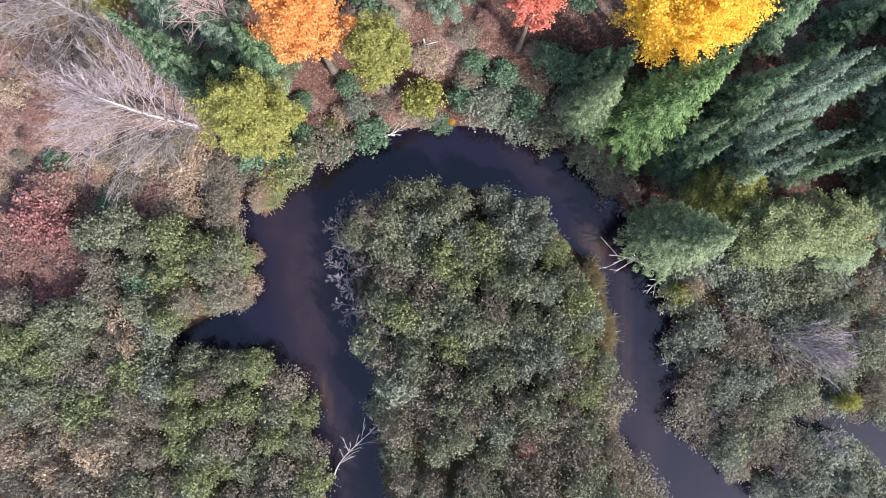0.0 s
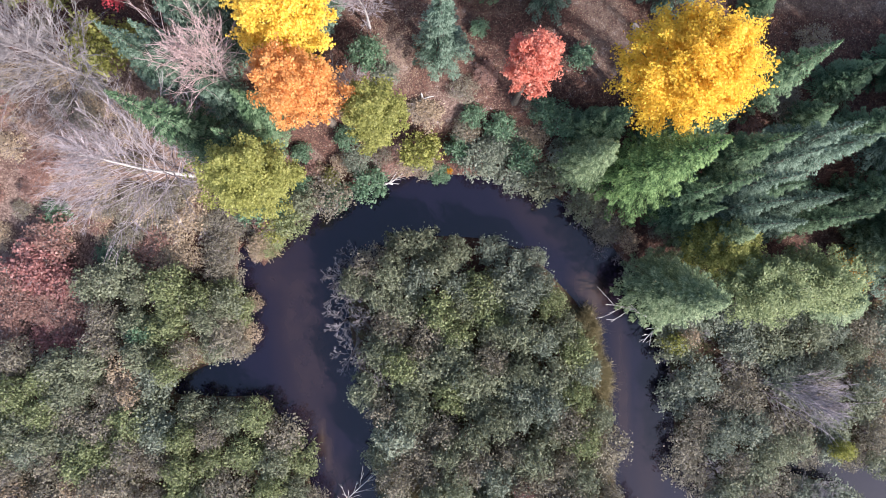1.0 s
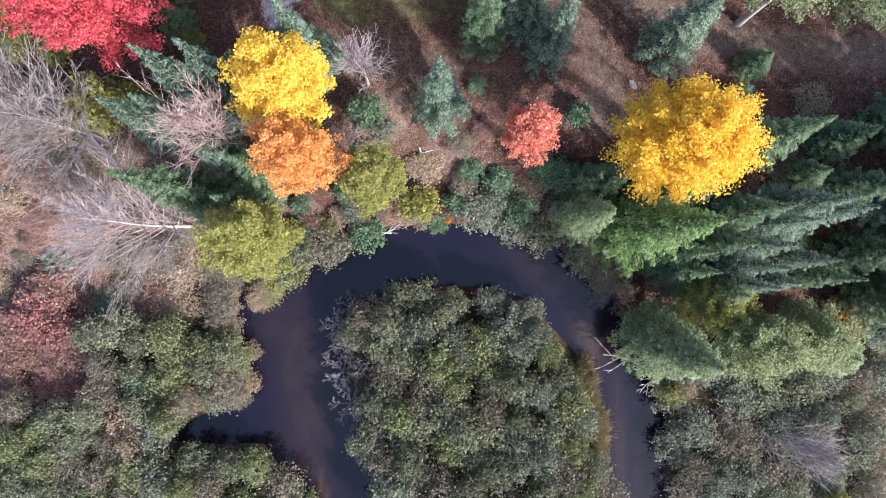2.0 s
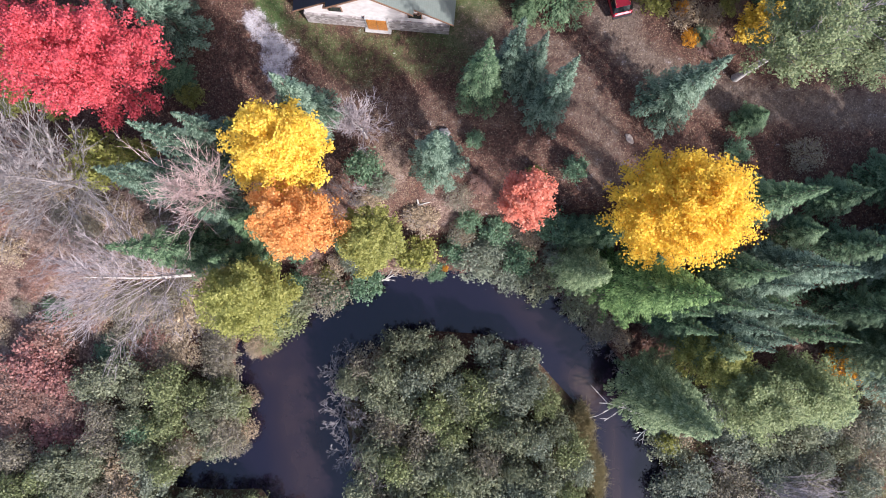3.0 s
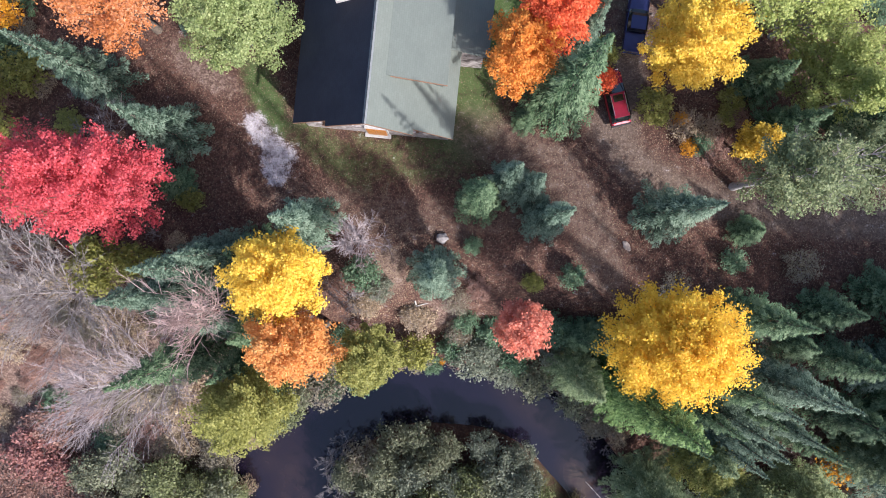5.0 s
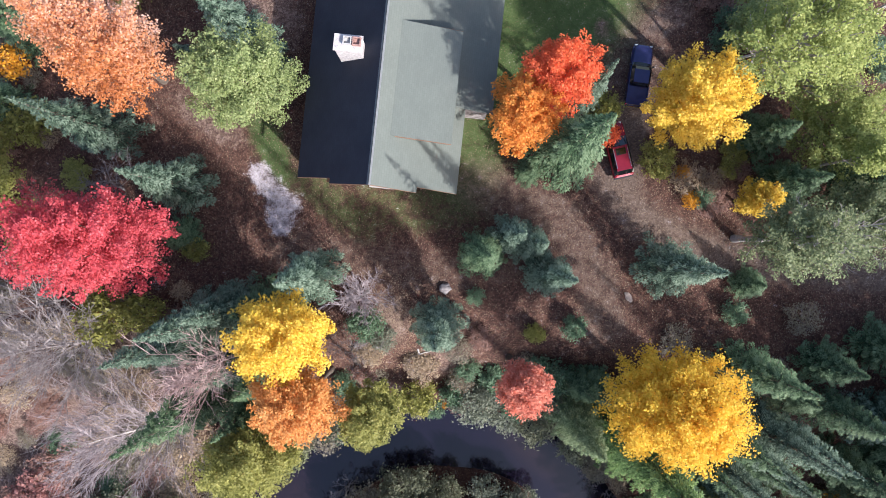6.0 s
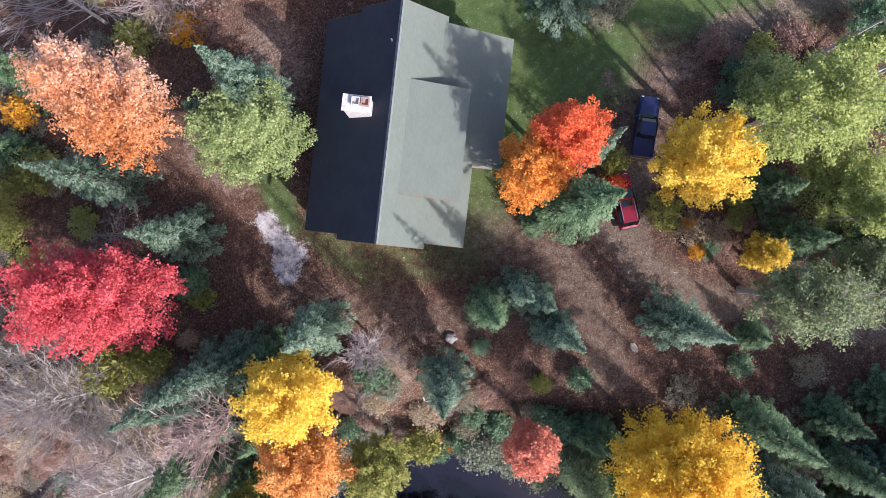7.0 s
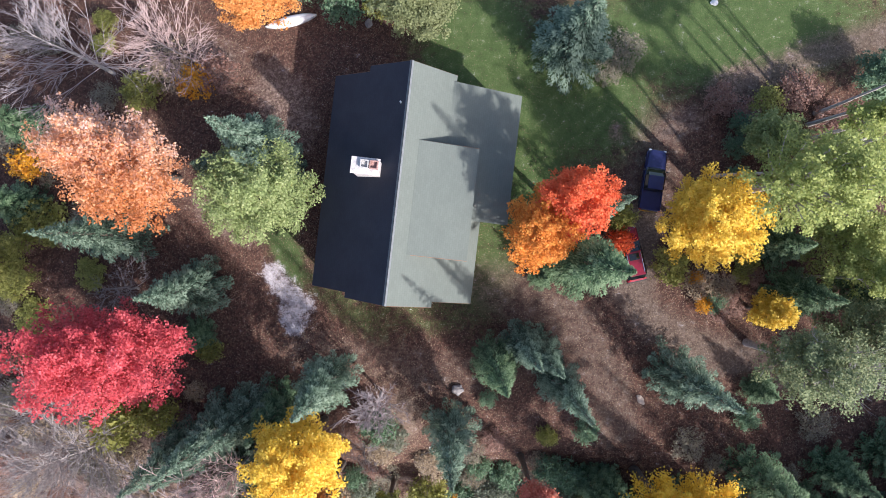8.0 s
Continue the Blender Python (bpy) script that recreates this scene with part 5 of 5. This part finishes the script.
# ---- the house ----
def build_house():
    """Local frame: y runs north along the ridge from its south end, x east."""
    house = thing("house", pose(-5.0, 31.3, 0, 0, 0, -4.9), "steep-roofed house with sage and shade-darkened navy shingle slopes and white plaster gables", "house")
    RIDGE, SLOPE, HALF = 10.3, 0.93, 6.35

    def roof(x):
        return RIDGE - SLOPE * abs(x)

    eave = roof(HALF)
    # walls
    for name, y0, y1 in (("south_wall", 1.1, 1.4), ("north_wall", 16.2, 16.5)):
        bm = bmesh.new()
        prof = [(-5.8, 2.2), (5.8, 2.2), (5.8, roof(5.8) - 0.25), (0, RIDGE - 0.3), (-5.8, roof(5.8) - 0.25)]
        lo, hi = [bm.verts.new((x, y0, z)) for x, z in prof], [bm.verts.new((x, y1, z)) for x, z in prof]
        bm.faces.new(lo)
        bm.faces.new(hi[::-1])
        for i in range(5):
            bm.faces.new((lo[i], hi[i], hi[(i + 1) % 5], lo[(i + 1) % 5]))
        part(name, bm, M_PLASTER, house, "white plaster gable wall")
    for x in (-5.8, 5.5):
        part("side_wall", box(bmesh.new(), x, x + 0.3, 1.4, 16.2, 2.2, roof(5.8) - 0.2), M_PLASTER, house)
    bm = bmesh.new()
    box(bm, -5.95, 5.95, 0.95, 16.65, -0.3, 2.2, 0.04)
    part("stone_base", bm, M_STONE, house, "grey fieldstone lower wall")
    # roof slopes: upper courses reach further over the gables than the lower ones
    # the west slope, away from the sun, has its shade coloured in
    for name, sg, mat, label in (("west_roof", -1, M_ROOF_W, "west shingle roof slope, coloured navy-black for shade"), ("east_roof", 1, M_ROOF_E, "sage-grey shingle roof slope")):
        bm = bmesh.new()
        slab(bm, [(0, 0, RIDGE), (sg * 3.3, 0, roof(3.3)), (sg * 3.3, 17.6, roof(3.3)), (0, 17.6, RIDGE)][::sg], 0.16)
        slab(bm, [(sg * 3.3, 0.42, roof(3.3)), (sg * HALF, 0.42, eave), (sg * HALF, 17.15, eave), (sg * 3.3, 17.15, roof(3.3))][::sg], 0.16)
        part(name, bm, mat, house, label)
    for sg in (-1, 1):
        bm = bmesh.new()
        slab(bm, [(0.02 * sg, -0.02, RIDGE + 0.05), (sg * 0.14, -0.02, RIDGE - 0.07), (sg * 0.14, 17.62, RIDGE - 0.07), (0.02 * sg, 17.62, RIDGE + 0.05)][::sg], 0.03)
        part("ridge_cap", bm, M_CAPS, house, "pale metal ridge cap")
    # barge boards, brackets
    for y in (-0.025, 17.58):
        for sg in (-1, 1):
            bm = bmesh.new()
            slab(bm, [(0, y, RIDGE - 0.05), (sg * 3.3, y, roof(3.3) - 0.05), (sg * 3.3, y + 0.045, roof(3.3) - 0.05), (0, y + 0.045, RIDGE - 0.05)][::sg], 0.3)
            part("barge_board", bm, M_TIMBER, house, "orange-stained barge board")
    for y in (0.395, 17.13):
        for sg in (-1, 1):
            bm = bmesh.new()
            slab(bm, [(sg * 3.2, y, roof(3.2) - 0.05), (sg * HALF, y, eave - 0.05), (sg * HALF, y + 0.05, eave - 0.05), (sg * 3.2, y + 0.05, roof(3.2) - 0.05)][::sg], 0.28)
            part("barge_board", bm, M_TIMBER, house, "orange-stained barge board")
    for x in (-3.5, -0.45, 2.1):
        bm = bmesh.new()
        z = roof(x)
        slab(bm, [(x - 0.12, 0.12, z - 0.34), (x + 0.12, 0.12, z - 0.34), (x + 0.12, 1.08, z - 2.5), (x - 0.12, 1.08, z - 2.5)], 0.26)
        part("gable_strut", bm, M_TIMBER, house, "orange-brown timber strut")
    for x in (-5.0, -3.6, -1.9, -0.9, 0.0, 0.9, 1.9, 3.6, 5.0):
        bm = bmesh.new()
        box(bm, x - 0.1, x + 0.1, 0.25 if abs(x) < 3 else 0.6, 1.1, roof(x) - 0.62, roof(x) - 0.36, 0.02)
        if abs(x) in (1.9, 3.6):
            slab(bm, [(x - 0.09, 0.35, roof(x) - 0.7), (x + 0.09, 0.35, roof(x) - 0.7), (x + 0.09, 1.09, roof(x) - 1.5), (x - 0.09, 1.09, roof(x) - 1.5)], 0.2)
        part("rafter_bracket", bm, M_TIMBER, house, "orange timber roof bracket")
    # east wing under a flatter lean-to slope
    bm = bmesh.new()
    slab(bm, [(3.1, 6.9, roof(3.1) + 0.012), (8.5, 6.9, 4.95), (8.5, 17.12, 4.95), (3.1, 17.12, roof(3.1) + 0.012)], 0.15)
    part("wing_roof", bm, M_ROOF_E, house, "sage-grey lean-to roof over the wing")
    bm = bmesh.new()
    box(bm, 5.95, 8.1, 7.3, 16.6, -0.2, 4.7)
    part("wing_wall", bm, M_STONE, house)
    # shed dormer
    bm = bmesh.new()
    slab(bm, [(1.1, 3.8, roof(1.1) + 0.012), (5.55, 3.8, 7.9), (5.55, 12.2, 7.9), (1.1, 12.2, roof(1.1) + 0.012)], 0.16)
    part("dormer_roof", bm, M_ROOF_E, house, "sage-grey shed dormer roof")
    bm = bmesh.new()
    lo = [bm.verts.new(p) for p in ((1.6, 4.15, roof(1.6) - 0.05), (5.2, 4.15, roof(5.2) - 0.1), (5.2, 4.15, 7.83), (1.6, 4.15, roof(1.1) - 0.16))]
    hi = [bm.verts.new((v.co.x, 11.9, v.co.z)) for v in lo]
    bm.faces.new(lo)
    bm.faces.new(hi[::-1])
    for i in range(4):
        bm.faces.new((lo[i], hi[i], hi[(i + 1) % 4], lo[(i + 1) % 4]))
    part("dormer_wall", bm, M_ROOF_E, house, "sage shingled dormer walls")
    for y in (3.76, 12.2):
        bm = bmesh.new()
        slab(bm, [(1.4, y, roof(1.4) + 0.26 - 0.2), (5.55, y, 7.87), (5.55, y + 0.04, 7.87), (1.4, y + 0.04, roof(1.4) + 0.26 - 0.2)], 0.2)
        part("dormer_barge", bm, M_TIMBER, house, "brown timber trim")
    for y in (5.4, 7.4, 9.4):
        w = part("dormer_window", box(bmesh.new(), 5.19, 5.26, y, y + 1.2, 6.0, 7.3, 0.02), M_PLASTER, house)
        part("pane", box(bmesh.new(), 5.25, 5.28, y + 0.1, y + 1.1, 6.1, 7.2), M_WINDOW, w)
    # chimney on the west slope
    cx, cy, top = -2.42, 9.72, 10.6
    ch = part("chimney", box(bmesh.new(), cx - 0.95, cx + 0.95, cy - 0.52, cy + 0.52, roof(-3.2) - 0.3, top, 0.06), M_CHIMNEY, house, "pale whitewashed stone chimney")
    bm = bmesh.new()
    box(bm, cx - 1.03, cx + 1.03, cy - 0.6, cy + 0.6, top, top + 0.12, 0.03)
    part("chimney_crown", bm, M_CHIMNEY, ch)
    for x, mat in ((cx - 0.05, M_CONCRETE), (cx + 0.62, M_CLAY)):
        bm = bmesh.new()
        for a, b, c, d in ((-0.3, 0.3, -0.3, -0.22), (-0.3, 0.3, 0.22, 0.3), (-0.3, -0.22, -0.22, 0.22), (0.22, 0.3, -0.22, 0.22)):
            box(bm, x + a, x + b, cy + 0.12 + c, cy + 0.12 + d, top + 0.12, top + 0.42)
        part("flue", bm, mat, ch, "square chimney flue")
        part("flue_opening", box(bmesh.new(), x - 0.21, x + 0.21, cy - 0.09, cy + 0.33, top + 0.13, top + 0.2), M_CLAY if mat is M_CLAY else M_CONCRETE, ch)
    v, f = tube([(-0.5, 14.6, roof(0.5) - 0.1), (-0.5, 14.6, roof(0.5) + 0.45)], [0.07, 0.07], 10)
    mesh_object("vent_pipe", v, f, M_METAL, house, "white plumbing vent pipe")
    # south door in the stone wall
    door = part("door_frame", box(bmesh.new(), -0.95, 0.95, 0.84, 1.12, 0.1, 2.6, 0.02), M_CONCRETE, house, "white door surround")
    for x in (-0.82, 0.02):
        bm = box(bmesh.new(), x, x + 0.8, 0.79, 0.84, 0.16, 2.48, 0.01)
        for k in range(7):
            box(bm, x + 0.03, x + 0.77, 0.755, 0.787, 0.2 + 0.325 * k, 0.49 + 0.325 * k, 0.012)
        part("door_leaf", bm, M_DOOR, door, "varnished orange wood door leaf")
    part("door_step", box(bmesh.new(), -1.1, 1.1, 0.55, 0.95, -0.1, 0.14, 0.03), M_CONCRETE, house, "pale concrete doorstep")
    for x in (-3.8, 2.6):
        w = part("gable_window", box(bmesh.new(), x, x + 1.2, 1.04, 1.1, 3.2, 4.3, 0.02), M_TIMBER, house)
        part("pane", box(bmesh.new(), x + 0.1, x + 1.1, 1.0, 1.05, 3.3, 4.2), M_WINDOW, w)


build_house()


# ---- vehicles ----
def body_from_sections(sections, inset=0.0):
    """A car body from cross sections: (y, half width low, half width high, z low, z high)."""
    bm = bmesh.new()
    rings = []
    for y, a, b, z0, z1 in sections:
        zm = z0 + (z1 - z0) * 0.55
        ring = [(-a, z0), (-a * 1.02, zm), (-b, z1 - 0.05), (-b + 0.09, z1), (b - 0.09, z1), (b, z1 - 0.05), (a * 1.02, zm), (a, z0)]
        rings.append([bm.verts.new((x, y, z)) for x, z in ring])
    for r, q in zip(rings, rings[1:]):
        for i in range(8):
            bm.faces.new((r[i], r[(i + 1) % 8], q[(i + 1) % 8], q[i]))
    bm.faces.new(rings[0])
    bm.faces.new(rings[-1][::-1])
    return bm


def wheel(parent, x, y, r=0.38, w=0.24):
    bm = bmesh.new()
    bmesh.ops.create_cone(bm, cap_ends=True, segments=24, radius1=r, radius2=r, depth=w, matrix=Matrix.Translation((x, y, r)) @ pose(0, 0, 0, 0, 90, 0))
    bmesh.ops.bevel(bm, geom=[e for e in bm.edges if len(e.link_faces) == 2 and any(len(f.verts) > 4 for f in e.link_faces)], offset=0.04, segments=2, affect="EDGES")
    wh = part("wheel", bm, M_TYRE, parent, "black rubber tyre")
    bm = bmesh.new()
    bmesh.ops.create_cone(bm, cap_ends=True, segments=20, radius1=r * 0.62, radius2=r * 0.58, depth=w + 0.03, matrix=Matrix.Translation((x, y, r)) @ pose(0, 0, 0, 0, 90, 0))
    part("rim", bm, M_CHROME, wh, "grey metal rim")


def build_pickup():
    m = pose(16.6, 41.75, 0.02, 0, 0, -7.0) @ Matrix.Diagonal((0.9, 0.93, 0.94, 1.0))
    t = thing("pickup_truck", m, "navy blue pickup truck parked on the leafy drive", "truck")
    L = 2.75
    part("hood", body_from_sections([(1.05, 0.97, 0.86, 0.45, 1.16), (1.7, 0.97, 0.84, 0.45, 1.14), (2.2, 0.96, 0.8, 0.45, 1.1), (2.52, 0.92, 0.72, 0.45, 1.03), (2.7, 0.8, 0.58, 0.48, 0.94), (2.76, 0.66, 0.46, 0.52, 0.86)]), M_NAVY, t, smooth=False)
    part("cab", body_from_sections([(-1.02, 0.97, 0.93, 0.45, 1.12), (1.1, 0.97, 0.93, 0.45, 1.12)]), M_NAVY, t)
    part("cab_glass", body_from_sections([(-1.0, 0.88, 0.74, 1.1, 1.3), (-0.86, 0.89, 0.7, 1.1, 1.7), (-0.6, 0.9, 0.72, 1.1, 1.76), (0.32, 0.9, 0.72, 1.1, 1.76), (0.62, 0.89, 0.7, 1.1, 1.55), (0.98, 0.84, 0.66, 1.1, 1.2), (1.1, 0.6, 0.5, 1.1, 1.16)]), M_GLASS, t, "dark tinted cab windows")
    part("roof_panel", box(bmesh.new(), -0.7, 0.7, -0.9, 0.3, 1.74, 1.82, 0.03), M_NAVY, t)
    for x in (-0.97, 0.87):
        part("bed_side", box(bmesh.new(), x, x + 0.1, -2.72, -1.02, 0.5, 1.16, 0.03), M_NAVY, t)
    part("bed_floor", box(bmesh.new(), -0.88, 0.88, -2.66, -1.02, 0.5, 0.66), M_TRIMBLACK, t, "dark bed liner")
    part("bed_cover", box(bmesh.new(), -0.86, 0.86, -2.64, -1.05, 1.02, 1.09, 0.02), M_NAVY, t, "navy bed cover")
    part("tailgate", box(bmesh.new(), -0.9, 0.9, -2.75, -2.66, 0.5, 1.14, 0.02), M_NAVY, t)
    part("rear_bumper", box(bmesh.new(), -0.92, 0.92, -2.9, -2.76, 0.42, 0.62, 0.03), M_CHROME, t, "chrome bumper")
    part("front_bumper", box(bmesh.new(), -0.82, 0.82, 2.68, 2.82, 0.4, 0.62, 0.05), M_CHROME, t, "chrome bumper")
    part("grille", box(bmesh.new(), -0.5, 0.5, 2.68, 2.76, 0.68, 0.92, 0.01), M_TRIMBLACK, t)
    for x in (-0.82, 0.56):
        part("headlight", box(bmesh.new(), x, x + 0.26, 2.62, 2.75, 0.7, 0.9, 0.02), M_LAMP, t, "clear headlight")
        part("tail_light", box(bmesh.new(), -0.96 if x < 0 else 0.86, -0.86 if x < 0 else 0.96, -2.76, -2.7, 0.75, 1.1, 0.01), M_TAIL, t, "red tail light")
    for x in (-1.16, 0.98):
        part("wing_mirror", box(bmesh.new(), x, x + 0.18, 0.75, 0.87, 1.1, 1.3, 0.02), M_TRIMBLACK, t, "black wing mirror")
    for x in (-0.85, 0.85):
        for y in (1.85, -1.85):
            wheel(t, x, y)


def build_suv():
    t = thing("red_car", pose(14.95, 35.45, 0.02, 0, 0, 14.0), "maroon estate car with roof rails parked beside a fir", "car")
    part("body", body_from_sections([(-2.3, 0.8, 0.74, 0.5, 0.92), (-2.15, 0.88, 0.82, 0.42, 1.0), (1.2, 0.9, 0.84, 0.4, 0.98), (2.0, 0.88, 0.76, 0.42, 0.9), (2.3, 0.78, 0.66, 0.5, 0.78)]), M_MAROON, t)
    part("window_band", body_from_sections([(-2.12, 0.8, 0.64, 0.95, 1.12), (-1.75, 0.82, 0.64, 0.95, 1.48), (0.2, 0.82, 0.64, 0.95, 1.5), (1.05, 0.78, 0.6, 0.95, 1.04)]), M_GLASS, t, "dark car windows")
    part("roof_panel", box(bmesh.new(), -0.64, 0.64, -1.82, 0.24, 1.47, 1.54, 0.03), M_MAROON, t)
    part("sunroof", box(bmesh.new(), -0.42, 0.42, -0.5, 0.06, 1.52, 1.552, 0.01), M_GLASS, t, "dark glass sunroof")
    for x in (-0.62, 0.56):
        part("roof_rail", box(bmesh.new(), x, x + 0.05, -1.6, 0.1, 1.54, 1.6, 0.015), M_CHROME, t, "silver roof rail")
        part("tail_light", box(bmesh.new(), x - 0.08, x + 0.1, -2.2, -2.06, 0.95, 1.1, 0.02), M_TAIL, t, "red rear lamp")
        part("headlight", box(bmesh.new(), x - 0.1, x + 0.16, 2.12, 2.3, 0.62, 0.8, 0.02), M_LAMP, t, "clear headlight")
    part("rear_bumper", box(bmesh.new(), -0.84, 0.84, -2.42, -2.26, 0.42, 0.66, 0.04), M_TRIMBLACK, t)
    part("front_bumper", box(bmesh.new(), -0.8, 0.8, 2.26, 2.4, 0.4, 0.6, 0.04), M_MAROON, t)
    for x in (-0.78, 0.78):
        for y in (1.45, -1.45):
            wheel(t, x, y, 0.33, 0.2)


build_pickup()
build_suv()


# ---- small things ----
def lump(name, x, y, s, mat, seed, label, category, turn=0.0, sink=0.3):
    g = np.random.default_rng(seed)
    bm = bmesh.new()
    bmesh.ops.create_icosphere(bm, subdivisions=3, radius=1.0)
    o = Vector(g.uniform(-9, 9, 3))
    for v in bm.verts:
        v.co *= 1 + 0.35 * noise.noise(v.co * 1.3 + o) + 0.1 * noise.noise(v.co * 4 + o)
        v.co = Vector((v.co.x * s[0], v.co.y * s[1], v.co.z * s[2]))
    ob = part(name, bm, mat, None, smooth=False)
    ob.matrix_basis = place(x, y, turn, sink=-s[2] * (1 - 2 * sink))
    return tagged(ob, label, category)


def build_canoe():
    t = thing("canoe", pose(-14.5, 54.5, 0.02, 0, 0, 15.2), "upturned white canoe lying beside the trees", "canoe")
    n, k, L = 25, 9, 2.25
    verts, faces = [], []
    for i in range(n):
        s = i / (n - 1) * 2 - 1
        w, h = 0.44 * (1 - abs(s) ** 2.4) + 0.015, 0.4 - 0.08 * s * s
        for j in range(k):
            a = math.pi * j / (k - 1)
            verts.append((s * L, -w * math.cos(a), h * math.sin(a) ** 0.7))
    for i in range(n - 1):
        for j in range(k - 1):
            a = i * k + j
            faces.append((a, a + 1, a + k + 1, a + k))
    hull = mesh_object("hull", verts, faces, M_CANOE, t, smooth=True)
    sol = hull.modifiers.new("thick", "SOLIDIFY")
    sol.thickness = 0.02
    for sg in (-1, 1):
        pts = [(s * L, sg * (0.44 * (1 - abs(s) ** 2.4) + 0.02), 0.02) for s in np.linspace(-1, 1, 17)]
        v, f = tube(pts, [0.025] * 17, 6)
        mesh_object("gunwale", v, f, M_METAL, t, "grey metal gunwale")
    v, f = tube([(s * L, 0, 0.4 - 0.08 * s * s + 0.01) for s in np.linspace(-1, 1, 17)], [0.018] * 17, 6)
    mesh_object("keel", v, f, M_METAL, t)


build_canoe()
lump("fire_pit_rock", 0.6, 23.4, (0.5, 0.45, 0.35), M_ROCK, 1, "grey boulder on the leafy yard", "rock")
lump("flat_stone", 16.3, 23.0, (0.26, 0.5, 0.12), M_PALEROCK, 2, "pale flat stone on the brown ground", "rock", 35)
lump("boulder", -7.9, 54.5, (0.3, 0.4, 0.25), M_ROCK, 3, "small grey boulder behind the house", "rock")
lump("white_bundle", 21.5, 57.1, (0.3, 0.24, 0.22), M_CANOE, 4, "small white bundle lying on the lawn", "bundle")


def driftwood(x, y, z, ln, r, turn, seed, label, branches=4, tilt=0.0, mat=M_DRIFT):
    g = np.random.default_rng(seed)
    s = np.linspace(0, 1, 9)
    pts = np.stack([ln * s, 0.12 * ln * np.sin(3 * s + seed), 0.04 * ln * np.sin(5 * s)], 1)
    out = [tube(pts, r * (1 - 0.75 * s), 6)]
    for j in range(branches):
        k = g.integers(2, 8)
        d = unit(np.array([g.uniform(0.6, 1.5), g.choice([-1, 1]) * g.uniform(0.25, 0.9), g.uniform(-0.1, 0.5)])) * ln * g.uniform(0.12, 0.4)
        p = pts[k]
        out.append(tube([p, p + d * 0.5 + g.normal(0, 0.03, 3), p + d], r * (1 - 0.75 * s[k]) * np.array([0.6, 0.4, 0.15]), 5))
        for _ in range(2):
            e = d * g.uniform(0.3, 0.6) + g.normal(0, 0.12 * np.linalg.norm(d), 3)
            b = p + d * g.uniform(0.4, 0.9)
            out.append(tube([b, b + e * 0.5, b + e], r * np.array([0.25, 0.18, 0.08]), 4))
    v, f = join(out)
    ob = mesh_object("driftwood", v, f, mat)
    ob.matrix_basis = pose(x, y, z, 0, -tilt, turn)
    return tagged(ob, label, "log")


driftwood(-9.7, -21.6, -8.0, 6.0, 0.075, 62, 1, "bleached fallen branch leaning over the water", 14, 14)
driftwood(21.2, -1.9, -6.1, 6.2, 0.14, 174, 2, "grey dead branch reaching over the water", 6, 6)
driftwood(21.4, -2.2, -6.0, 3.4, 0.12, 215, 3, "grey dead branch on the east bank", 6, 4)
driftwood(-5.6, 10.8, -7.7, 2.6, 0.1, 20, 4, "tangled driftwood on the north bank", 6, 5)
driftwood(-4.6, 10.4, -7.7, 2.2, 0.08, 160, 5, "tangled driftwood on the north bank", 6, 8)
driftwood(-2.4, 17.2, height(-2.4, 17.2) + 0.3, 3.6, 0.07, 3, 6, "thin pale fallen branch on the slope", 2, 3)
driftwood(-1.3, 17.3, height(-1.3, 17.3) + 0.3, 2.2, 0.1, 98, 7, "curved pale fallen branch on the slope", 1, 6)
driftwood(-7.8, -8.8, -7.9, 1.0, 0.06, 25, 8, "short pale stick at the water's edge", 1, 4)
driftwood(27.5, 44.0, 2.2, 9.0, 0.16, 25, 9, "fallen pale birch trunk leaning through the woods", 2, 12, M_PALEBARK)
driftwood(22.6, 41.8, 0.9, 5.5, 0.13, 8, 10, "grey fallen trunk at the edge of the woods", 1, 6, M_TWIG)
